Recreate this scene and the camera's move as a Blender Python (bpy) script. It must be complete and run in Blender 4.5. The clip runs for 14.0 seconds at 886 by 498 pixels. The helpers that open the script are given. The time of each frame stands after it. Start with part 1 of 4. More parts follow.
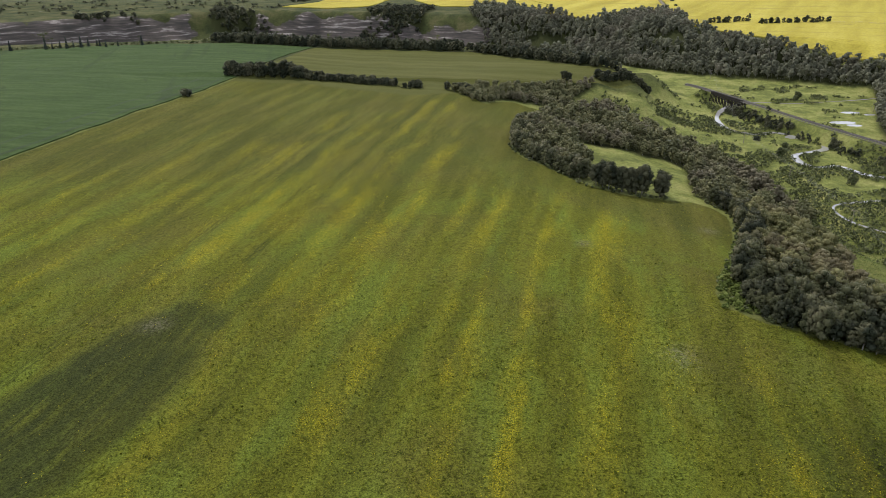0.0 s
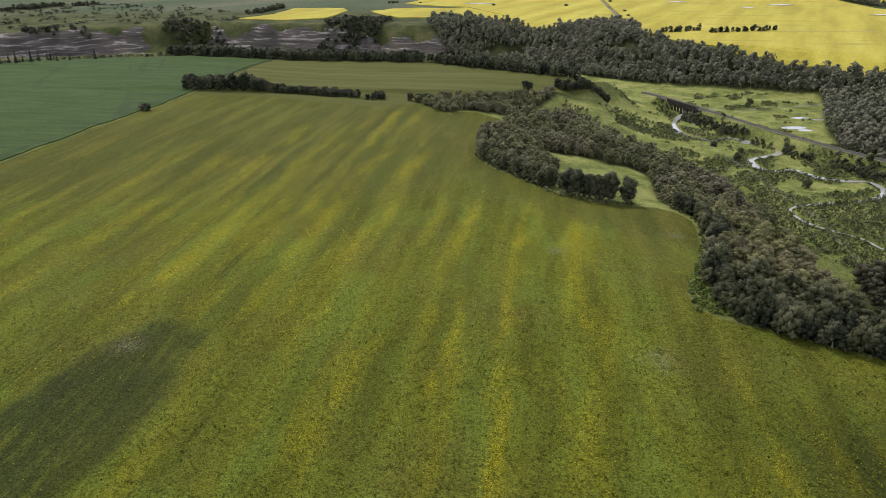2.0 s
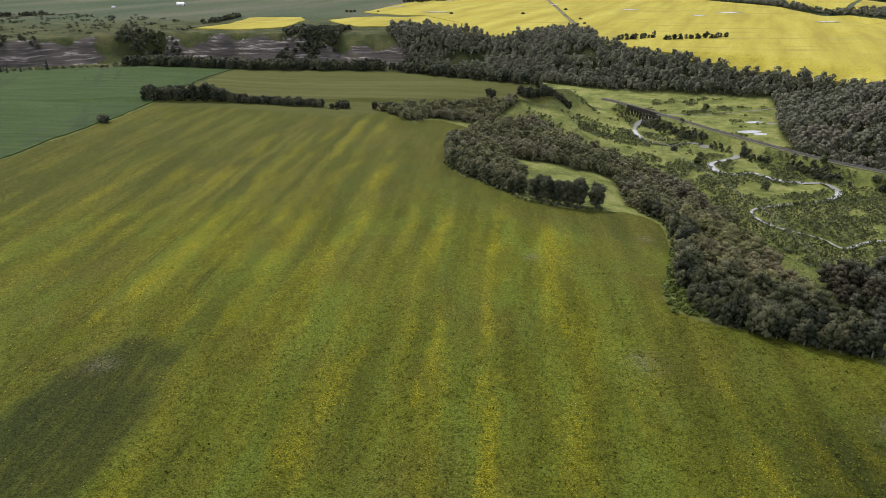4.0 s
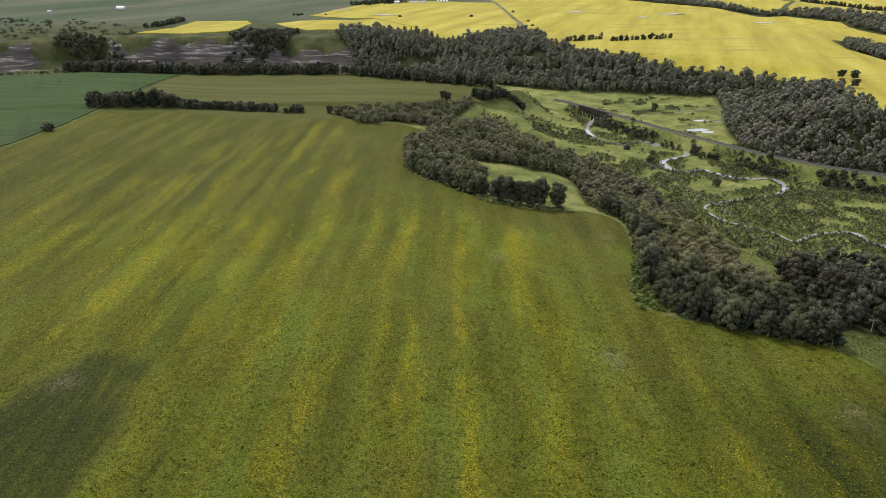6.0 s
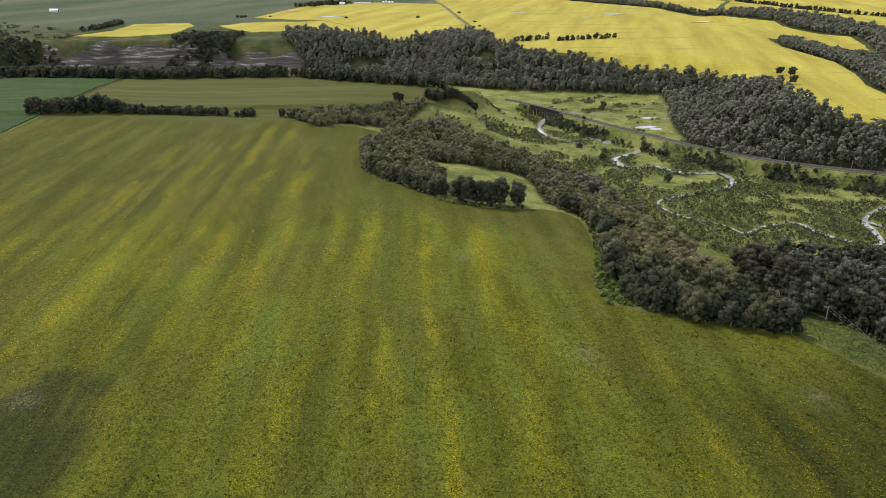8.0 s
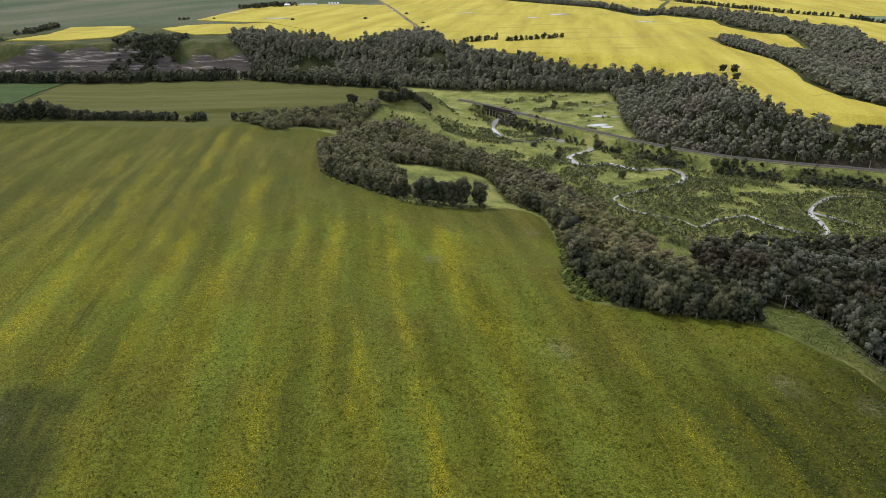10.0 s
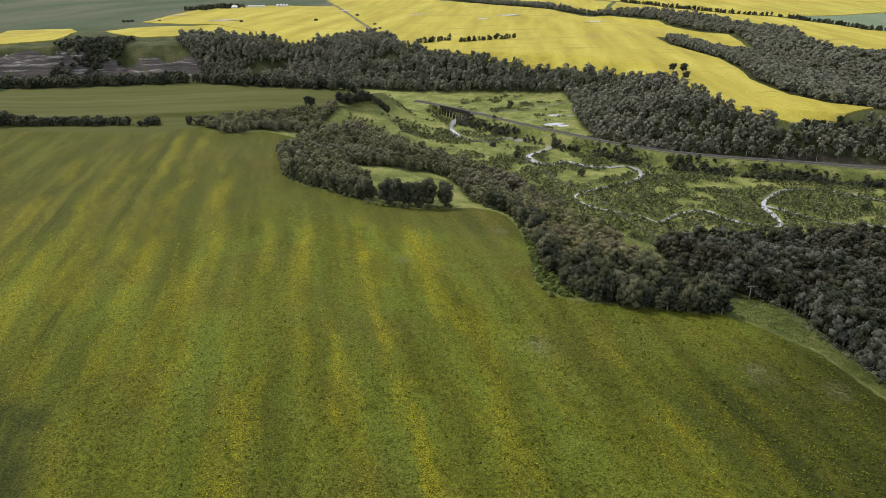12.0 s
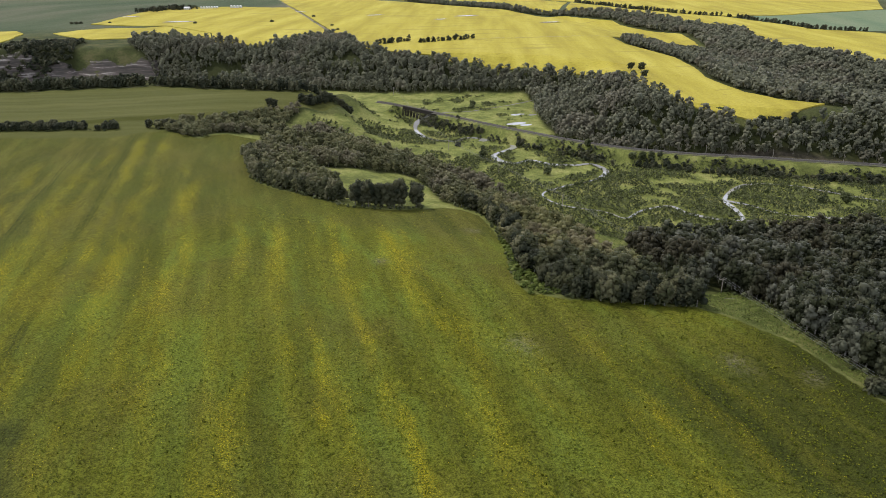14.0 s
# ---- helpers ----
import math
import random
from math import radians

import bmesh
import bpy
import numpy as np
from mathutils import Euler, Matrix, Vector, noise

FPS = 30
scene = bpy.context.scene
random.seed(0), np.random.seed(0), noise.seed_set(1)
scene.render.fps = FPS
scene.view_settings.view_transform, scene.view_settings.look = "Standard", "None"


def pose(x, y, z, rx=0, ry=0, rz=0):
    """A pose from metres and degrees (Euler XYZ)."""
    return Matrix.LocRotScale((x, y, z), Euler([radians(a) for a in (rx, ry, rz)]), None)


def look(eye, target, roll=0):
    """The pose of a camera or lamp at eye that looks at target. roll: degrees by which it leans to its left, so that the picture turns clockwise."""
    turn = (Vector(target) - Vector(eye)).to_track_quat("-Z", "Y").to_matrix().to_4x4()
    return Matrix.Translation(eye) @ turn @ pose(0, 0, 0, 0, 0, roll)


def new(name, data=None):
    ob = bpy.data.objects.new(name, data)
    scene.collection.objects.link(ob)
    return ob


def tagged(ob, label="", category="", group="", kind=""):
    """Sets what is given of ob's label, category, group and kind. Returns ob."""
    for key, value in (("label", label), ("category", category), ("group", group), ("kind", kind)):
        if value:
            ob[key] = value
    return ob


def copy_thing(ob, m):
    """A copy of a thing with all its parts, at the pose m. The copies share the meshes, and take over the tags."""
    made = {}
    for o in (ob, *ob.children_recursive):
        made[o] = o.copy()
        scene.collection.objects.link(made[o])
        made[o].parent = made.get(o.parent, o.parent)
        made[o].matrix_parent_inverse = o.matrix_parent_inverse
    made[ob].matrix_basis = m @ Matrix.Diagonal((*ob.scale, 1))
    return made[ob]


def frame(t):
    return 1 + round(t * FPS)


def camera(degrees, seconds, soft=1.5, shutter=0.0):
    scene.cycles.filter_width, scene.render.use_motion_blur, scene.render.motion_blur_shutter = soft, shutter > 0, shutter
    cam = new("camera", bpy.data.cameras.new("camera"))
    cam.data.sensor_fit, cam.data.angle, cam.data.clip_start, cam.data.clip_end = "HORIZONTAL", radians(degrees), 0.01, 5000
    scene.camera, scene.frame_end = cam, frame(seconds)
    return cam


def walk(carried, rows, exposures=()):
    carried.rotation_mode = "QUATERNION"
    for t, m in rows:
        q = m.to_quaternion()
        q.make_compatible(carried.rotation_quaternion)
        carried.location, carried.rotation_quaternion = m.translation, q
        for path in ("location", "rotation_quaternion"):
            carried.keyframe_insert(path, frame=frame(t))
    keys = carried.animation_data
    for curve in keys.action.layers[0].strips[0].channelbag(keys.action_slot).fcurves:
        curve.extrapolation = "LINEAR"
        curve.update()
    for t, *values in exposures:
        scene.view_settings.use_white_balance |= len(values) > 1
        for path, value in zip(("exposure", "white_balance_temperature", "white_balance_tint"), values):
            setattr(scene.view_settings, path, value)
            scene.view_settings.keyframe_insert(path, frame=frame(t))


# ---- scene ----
# the camera: seconds, place, then yaw, pitch and lean in degrees
cam = camera(64.06, 14.0, soft=0.7)
PATH_ROWS = [
    (0.0, 0.00, 0.00, 120.00, 0.000, -24.406, 0.251),
    (0.5, -1.58, 0.05, 120.07, -0.911, -24.206, 0.211),
    (1.0, -3.20, 0.10, 120.11, -1.816, -24.005, 0.189),
    (1.5, -4.83, 0.17, 120.18, -2.728, -23.803, 0.186),
    (2.0, -6.47, 0.29, 120.27, -3.625, -23.618, 0.188),
    (2.5, -8.16, 0.49, 120.39, -4.502, -23.424, 0.176),
    (5.0, -16.27, 2.00, 120.45, -9.160, -22.849, 0.030),
    (5.5, -17.86, 2.50, 120.41, -10.275, -22.817, 0.023),
    (6.0, -19.48, 3.10, 120.33, -11.401, -22.801, -0.005),
    (6.5, -21.07, 3.70, 120.23, -12.509, -22.784, -0.037),
    (7.0, -22.61, 4.27, 120.14, -13.606, -22.762, -0.044),
    (7.5, -24.15, 4.77, 120.08, -14.710, -22.736, -0.034),
    (8.0, -25.78, 5.31, 120.08, -15.794, -22.713, -0.046),
    (10.5, -34.23, 8.29, 120.07, -21.162, -22.623, -0.116),
    (11.0, -35.98, 8.94, 119.98, -22.173, -22.603, -0.145),
    (11.5, -37.80, 9.66, 119.84, -23.183, -22.561, -0.169),
    (12.0, -39.57, 10.45, 119.69, -24.199, -22.528, -0.190),
    (12.5, -41.25, 11.27, 119.54, -25.215, -22.497, -0.206),
    (13.0, -42.86, 12.08, 119.37, -26.168, -22.473, -0.240),
    (13.5, -44.54, 13.00, 119.23, -27.019, -22.460, -0.270),
    (14.0, -46.28, 14.06, 119.14, -27.807, -22.440, -0.297),
]
walk(cam, [(t, pose(x, y, z, 90 + pitch, 0, yaw) @ pose(0, 0, 0, 0, 0, -lean)) for t, x, y, z, yaw, pitch, lean in PATH_ROWS])
# ---- end of camera ----

# ---- light: sun ahead of the camera behind thin cloud, hazy sky ----
SUN_ELEVATION, SUN_AZIMUTH = 54.0, -25.0
world = bpy.data.worlds.new("sky")
scene.world = world
world.use_nodes = True
wn = world.node_tree.nodes
sky = wn.new("ShaderNodeTexSky")
sky.sky_type, sky.sun_disc = "NISHITA", False
sky.sun_elevation, sky.sun_rotation = radians(SUN_ELEVATION), radians(SUN_AZIMUTH)
sky.air_density, sky.dust_density, sky.ozone_density = 1.0, 3.0, 1.0
wl = world.node_tree.links
cloud_at = wn.new("ShaderNodeTexCoord")
cloud = wn.new("ShaderNodeTexNoise")
cloud.inputs["Scale"].default_value, cloud.inputs["Detail"].default_value = 2.5, 6.0
wl.new(cloud_at.outputs["Generated"], cloud.inputs["Vector"])
cover_ramp = wn.new("ShaderNodeValToRGB")
cover_ramp.color_ramp.elements[0].position, cover_ramp.color_ramp.elements[1].position = 0.36, 0.60
split = wn.new("ShaderNodeSeparateXYZ")
wl.new(cloud_at.outputs["Generated"], split.inputs[0])
low = wn.new("ShaderNodeMath")
low.operation = "MULTIPLY_ADD"      # cloud closes up towards the horizon
low.inputs[1].default_value, low.inputs[2].default_value = -0.60, 0.46
wl.new(split.outputs[2], low.inputs[0])
thick = wn.new("ShaderNodeMath")
wl.new(cloud.outputs[0], thick.inputs[0])
wl.new(low.outputs[0], thick.inputs[1])
wl.new(thick.outputs[0], cover_ramp.inputs[0])
sky_mix = wn.new("ShaderNodeMix")
sky_mix.data_type = "RGBA"
sky_mix.inputs[7].default_value = (17.4, 18.6, 21.6, 1)
wl.new(cover_ramp.outputs[0], sky_mix.inputs[0])
wl.new(sky.outputs[0], sky_mix.inputs[6])
wl.new(sky_mix.outputs[2], wn["Background"].inputs[0])
wn["Background"].inputs[1].default_value = 0.075
sun_data = bpy.data.lights.new("sun", "SUN")
sun_data.energy, sun_data.angle, sun_data.color = 3.0, radians(3.0), (1.0, 0.95, 0.87)
sun = new("sun", sun_data)
_e, _a = radians(SUN_ELEVATION), radians(SUN_AZIMUTH)
sun_from = Vector((math.sin(_a) * math.cos(_e), math.cos(_a) * math.cos(_e), math.sin(_e)))
sun.matrix_world = look(sun_from * 300, (0, 0, 0))
scene.view_settings.exposure = -0.24

# ---- plan of the land, in metres ----
FLOOR = [(700, 120), (560, 250), (440, 340), (368, 420), (340, 500), (366, 600), (430, 690), (400, 745), (300, 800),
         (235, 870), (160, 985), (60, 1040), (-70, 1085), (-270, 1125), (-420, 1075), (-600, 990), (-1000, 900), (-1600, 850),
         (-1600, 770), (-1000, 800), (-600, 830), (-300, 880), (-140, 915), (0, 872), (100, 812), (200, 772), (252, 728),
         (256, 684), (222, 590), (212, 520), (205, 450), (208, 400), (222, 345), (236, 305), (268, 262), (330, 190), (420, 80), (520, -80), (800, -80)]
FLOOR_WIDTH = [90, 90, 80, 80, 100, 110, 110, 110, 110, 110, 70, 60, 45, 60, 40, 40, 60, 100,
               100, 70, 70, 70, 75, 75, 80, 110, 100, 100, 95, 85, 85, 80, 75, 75, 75, 75, 80, 80, 80]
COULEE = [(620, 250), (680, 430), (720, 590), (780, 740), (840, 880), (950, 1100), (990, 1300), (1000, 1500)]
RIVER = [(470, 720), (430, 700), (400, 690), (370, 684), (335, 678), (308, 684), (286, 678), (265, 659), (248, 631), (240, 603), (243, 580), (258, 568), (275, 573), (288, 560), (298, 540), (292, 524),
         (274, 516), (262, 508), (259, 489), (266, 480), (282, 482), (290, 464), (305, 454), (320, 450), (316, 428), (293, 414),
         (262, 411), (238, 403), (236, 378), (253, 354), (257, 338), (278, 345), (300, 343), (300, 328), (308, 311), (322, 302),
         (334, 318), (343, 335), (366, 349), (392, 353), (415, 336), (424, 318), (434, 295), (450, 270), (480, 240), (540, 190), (600, 100)]
RIVER_ARM = [(343, 335), (350, 318), (352, 304), (360, 290), (385, 272)]
PONDS = [(347, 604, 9, 4), (352, 594, 5, 3), (373, 640, 7, 3), (386, 632, 4, 2.5), (286, 558, 7, 4)]
RAIL = [(247, 722), (258, 700), (283, 621), (298, 571), (313, 529), (326, 495), (341, 464), (360, 436), (388, 408), (422, 380), (455, 350), (500, 312), (580, 240), (680, 140)]
HAY = [(-190, 541), (-245, 372), (-300, 200), (-420, -200), (300, -200), (160, 60), (148, 107), (150, 120), (153, 132), (155, 144), (154, 156), (154, 167), (150, 180), (132, 189), (116, 199), (104, 206),
       (97, 216), (99, 228), (108, 246), (120, 268), (130, 289), (138, 312), (143, 330), (140, 340), (132, 348), (115, 346), (95, 349), (81, 356), (71, 368), (59, 386), (48, 400), (42, 414), (44, 444),
       (56, 495), (62, 520), (79, 549), (56, 566), (45, 560), (33, 546), (23, 564), (2, 579), (-28, 570), (-117, 606), (-175, 606)]
MID = [(-178, 598), (-112, 600), (-28, 563), (2, 572), (21, 575), (43, 584), (109, 621), (153, 624), (191, 647), (159, 660), (88, 702), (30, 757), (-78, 771), (-135, 777), (-150, 720)]
GREEN = [(-191.5, 543), (-178, 606), (-156, 720), (-139, 777), (-233, 787), (-350, 774), (-400, 755), (-455, 742), (-800, 715), (-900, 400), (-430, 0), (-302, 200), (-247, 372)]


def smooth(a):
    a = np.clip(a, 0, 1)
    return a * a * (3 - 2 * a)


def seg_distances(p, line, closed=False):
    """Distance from each of the points p to each leg of a line."""
    a = np.array(line, float)
    b = np.roll(a, -1, 0) if closed else a[1:]
    a = a if closed else a[:-1]
    out = []
    for q, r in zip(a, b):
        d = r - q
        u = np.clip(((p - q) @ d) / (d @ d), 0, 1)
        out.append(np.hypot(*(p - q - u[:, None] * d).T))
    return np.array(out)


def inside(p, poly):
    a = np.array(poly, float)
    b = np.roll(a, -1, 0)
    hit = np.zeros(len(p), bool)
    for (x0, y0), (x1, y1) in zip(a, b):
        if y0 != y1:
            hit ^= ((y0 > p[:, 1]) != (y1 > p[:, 1])) & (p[:, 0] < (x1 - x0) * (p[:, 1] - y0) / (y1 - y0) + x0)
    return hit


def signed(p, poly):
    d = seg_distances(p, poly, True).min(0)
    return np.where(inside(p, poly), -d, d)


def waves(p, size, seed):
    """A gentle uneven swell between -1 and 1."""
    g = np.random.RandomState(seed)
    v = 0
    for k in range(6):
        a, ph, s = g.uniform(0, 6.283), g.uniform(0, 6.283), g.uniform(0.6, 1.7)
        v = v + np.sin((p[:, 0] * np.cos(a) + p[:, 1] * np.sin(a)) * 6.283 / size * s + ph)
    return v / 4.0


def spline(line, step):
    """A smooth line through the points of a line."""
    pts = np.array(line, float)
    ext = np.vstack([2 * pts[0] - pts[1], pts, 2 * pts[-1] - pts[-2]])
    out = []
    for i in range(1, len(ext) - 2):
        p0, p1, p2, p3 = ext[i - 1:i + 3]
        n = max(2, int(np.hypot(*(p2 - p1)) / step))
        for u in np.arange(n) / n:
            out.append(0.5 * (2 * p1 + (p2 - p0) * u + (2 * p0 - 5 * p1 + 4 * p2 - p3) * u * u + (3 * p1 - p0 - 3 * p2 + p3) * u ** 3))
    return np.array(out + [pts[-1]])


RIVER_LINE = spline(RIVER, 3.0)
ARM_LINE = spline(RIVER_ARM, 3.0)
RAIL_LINE = spline(RAIL, 6.0)
FLOOR_Z, WATER_Z, RAIL_Z = -35.0, -35.55, -25.0


def land(p, carve=True):
    """Height of the ground at the points p."""
    p = np.asarray(p, float).reshape(-1, 2)
    d = seg_distances(p, FLOOR, True)
    s = (d / np.array(FLOOR_WIDTH, float)[:, None]).min(0)
    s = np.where(inside(p, FLOOR), 0, s)
    bumps = waves(p, 60, 3) * (0.10 + 0.13 * (p[:, 1] > 1020) * (p[:, 0] < 80)) * np.clip(s * 3, 0, 1)
    up = smooth(s + bumps * (s < 1.0))
    z = FLOOR_Z + (2.0 - FLOOR_Z) * up
    z -= 2.0 * (up > 0) * smooth((300 - np.abs(p[:, 0]) - 0.0) / 100) * up * (p[:, 1] < 620)
    # the meadow rounds off into the valley on this side of the creek
    west = (d / np.array(FLOOR_WIDTH, float)[:, None]).argmin(0) >= 24
    fall = 14 * (1 - smooth((s - 0.75) / 1.55)) * up * smooth((665 - p[:, 1]) / 120)
    z -= west * fall + 3.0 * smooth((p[:, 1] - 330) / 220) * smooth((p[:, 0] + 70) / 130) * up * smooth((690 - p[:, 1]) / 120) * west
    c = seg_distances(p, COULEE).min(0)
    z -= 20 * np.exp(-(c / 75.0) ** 2) * smooth((p[:, 0] - 470) / 120)
    z += 5 * smooth((-p[:, 0] - 70) / 150) * smooth((p[:, 1] - 250) / 250) * up * smooth((1000 - p[:, 1]) / 200)
    z += waves(p, 260, 5) * 0.8 * up + waves(p, 45, 9) * 0.45 * np.clip(s, 0.3, 1)
    z += waves(p, 900, 12) * 3.0 * smooth((p[:, 1] - 1300) / 600)
    r = seg_distances(p, RAIL_LINE[::3]).min(0)
    river = np.minimum(seg_distances(p, RIVER_LINE).min(0), seg_distances(p, ARM_LINE).min(0)) if carve else np.full(len(p), 99.0)
    bed = (1 - smooth((r - 4.0) / 14.0)) * smooth((706 - p[:, 1]) / 10)
    bed = bed * smooth((np.hypot(p[:, 0] - 277, p[:, 1] - 668) - 26) / 10)
    z = z * (1 - bed) + (RAIL_Z - 0.5) * bed
    if carve:
        z = z - 1.9 * (1 - smooth((river - 2.2) / 3.0))
        for x, y, rx, ry in PONDS:
            z -= 1.6 * (1 - smooth((np.hypot((p[:, 0] - x) / rx, (p[:, 1] - y) / ry) - 0.8) / 0.7))
    return z


LATTICE = np.random.RandomState(8).uniform(-1, 1, (64, 64))


def lattice_noise(u, v):
    """Soft noise between -1 and 1 on a plan, cell size 1."""
    i, j = np.floor(u).astype(int), np.floor(v).astype(int)
    a, b = smooth(u - i), smooth(v - j)
    g = lambda k, l: LATTICE[(i + k) % 64, (j + l) % 64]
    return (g(0, 0) * (1 - a) + g(1, 0) * a) * (1 - b) + (g(0, 1) * (1 - a) + g(1, 1) * a) * b


STRIPE_TURN = 12.8      # the hay meadow was worked along this heading
# flower-rich strips: distance across the workings, half width, strength, and where along them they begin and end
STRIPS = [(-230, 7, 0.5, 150, 420), (-203, 6, 0.55, 150, 420), (-178, 5, 0.9, 320, 470), (-166, 4, 0.45, 200, 330), (-152, 6, 1.0, 190, 470), (-141, 3.5, 0.6, 260, 520), (-125, 4.5, 0.85, 300, 540), (-110, 5, 0.75, 200, 560),
          (-87, 6, 0.9, 180, 420), (-72, 3, 0.4, 120, 250), (-60, 4, 0.65, 270, 400), (-62, 5, 0.75, 130, 200), (-46, 4, 0.85, 195, 345), (-37, 3, 0.95, 150, 220), (-29, 3, 0.6, 260, 330), (-17, 5, 0.85, 110, 340),
          (5, 5, 0.85, 120, 320), (12, 3, 0.6, 190, 300), (30, 4, 0.5, 100, 230), (52, 5, 0.7, 90, 200), (70, 4, 0.45, 90, 170)]
# dark strips between them
DULL = [(-217, 6), (-190, 6), (-134, 5), (-119, 4), (-100, 6), (-72, 6), (-54, 4), (-32, 4), (-24, 3), (-4, 3), (21, 8), (42, 5), (62, 5)]
DRIFTS = [(1, 177, 2.2, 9), (22, 177, 6, 8), (42, 150, 4, 12), (-34, 158, 6, 12), (84, 134, 5, 13), (57, 207, 4, 14), (45, 283, 6, 14), (69, 278, 6, 14), (-107, 236, 3, 12)]
MOWN = [(-91, 126), (-85, 148), (-77, 168), (-75, 183), (-79, 195), (-71, 212), (-90, 222), (-96, 213), (-107, 199), (-120, 172), (-150, 120), (-200, 90), (-110, 90)]


def across(p):
    t = radians(STRIPE_TURN)
    return p[:, 0] * math.cos(t) - p[:, 1] * math.sin(t), p[:, 0] * math.sin(t) + p[:, 1] * math.cos(t)


def bloom(p):
    """How thick the flowers stand in the hay meadow, 0 to 1."""
    u, v = across(p)
    u = u + 1.6 * lattice_noise(v / 35.0, u / 60.0)
    n = 0.6 * lattice_noise(u / 5.0 + 5, v / 34.0) + 0.4 * lattice_noise(u / 2.4, v / 15.0 + 9)
    out = 0.36 * smooth((0.55 * lattice_noise(u / 6.5 + 5, v / 75.0) + 0.6 * n - 0.05) / 0.6)
    gate = lattice_noise(u / 16.0 + 2, v / 26.0 + 6)
    near = 1 - smooth((v - 190) / 70)
    for c, hw, k, v0, v1 in STRIPS:
        e = np.exp(-np.abs((u - c) / hw) ** 3) * smooth((v - v0) / 45 + 0.5) * smooth((v1 - v) / 45 + 0.5)
        e = e * (1 - 0.75 * near * (1 - smooth((gate + 0.55) / 0.8)))
        out = np.maximum(out, k * e * np.clip(0.58 - 0.16 * near + (0.85 + 0.5 * near) * n, 0.05, 1))
    for x, y, hw, hl in DRIFTS:
        a, b = across(np.array([[x, y]], float))
        e = np.exp(-((u - a) / hw) ** 2 - ((v - b) / hl) ** 2)
        out = np.maximum(out, e * np.clip(0.52 + 0.60 * lattice_noise(u / 1.7, v / 20.0), 0, 1))
    fade = smooth((-signed(p, HAY) - 8) / 30) * (1 - 0.25 * smooth((p[:, 1] - 330) / 200)) * (0.25 + 0.75 * smooth(signed(p, MOWN) / 6))
    return np.clip(out, 0, 1) * fade


def dull(p):
    """Strips of low dark grass between the flowering ones, 0 to 1."""
    u, v = across(p)
    u = u + 1.6 * lattice_noise(v / 35.0, u / 60.0)
    out = 0 * u
    for c, hw in DULL:
        out = np.maximum(out, np.exp(-np.abs((u - c) / hw) ** 3))
    return out * np.clip(0.65 + 0.9 * lattice_noise(u / 9.0, v / 60.0 + 4), 0, 1)
# ---- end of plan ----

# ---- materials ----
def material(name, rough=0.9):
    m = bpy.data.materials.new(name)
    m.use_nodes = True
    b = m.node_tree.nodes["Principled BSDF"]
    b.inputs["Roughness"].default_value = rough
    b.inputs["Specular IOR Level"].default_value = 0.25
    return m, m.node_tree.nodes, m.node_tree.links, b


def node(m, kind, ins=(), **props):
    """A node with inputs given as index or name: value or socket."""
    n = m.node_tree.nodes.new("ShaderNode" + kind)
    for k, v in props.items():
        setattr(n, k, v)
    for k, v in dict(ins).items():
        if isinstance(v, bpy.types.NodeSocket):
            m.node_tree.links.new(v, n.inputs[k])
        else:
            n.inputs[k].default_value = v
    return n


def place(m, turn=0.0, scale=(1, 1, 1)):
    g = node(m, "NewGeometry")
    mp = node(m, "Mapping", {0: g.outputs["Position"], 3: scale})
    mp2 = node(m, "Mapping", {0: g.outputs["Position"], 2: (0, 0, radians(turn))})
    m.node_tree.links.new(mp2.outputs[0], mp.inputs[0])
    return mp.outputs[0]


def fuzz(m, where, scale, detail=3.0, rough=0.6):
    return node(m, "TexNoise", {"Vector": where, "Scale": scale, "Detail": detail, "Roughness": rough}).outputs[0]


def ramp(m, fac, stops, mode="LINEAR"):
    r = node(m, "ValToRGB", {0: fac})
    r.color_ramp.interpolation = mode
    e = r.color_ramp.elements
    while len(e) < len(stops):
        e.new(0.5)
    for s, (at, c) in zip(e, stops):
        s.position = at
        s.color = (*c, 1) if len(c) == 3 else (c[0], c[0], c[0], 1)
    return r.outputs[0]


def mix(m, fac, a, b, mode="MIX"):
    n = m.node_tree.nodes.new("ShaderNodeMix")
    n.data_type, n.blend_type = "RGBA", mode
    for i, v in ((0, fac), (6, a), (7, b)):
        if isinstance(v, bpy.types.NodeSocket):
            m.node_tree.links.new(v, n.inputs[i])
        else:
            n.inputs[i].default_value = v if i == 0 else (*v, 1)
    return n.outputs[2]


def maths(m, op, a, b=0.0):
    return node(m, "Math", {0: a, 1: b}, operation=op).outputs[0]


def bump(m, b, height, strength, distance):
    n = node(m, "Bump", {"Height": height, "Strength": strength, "Distance": distance})
    m.node_tree.links.new(n.outputs[0], b.inputs["Normal"])


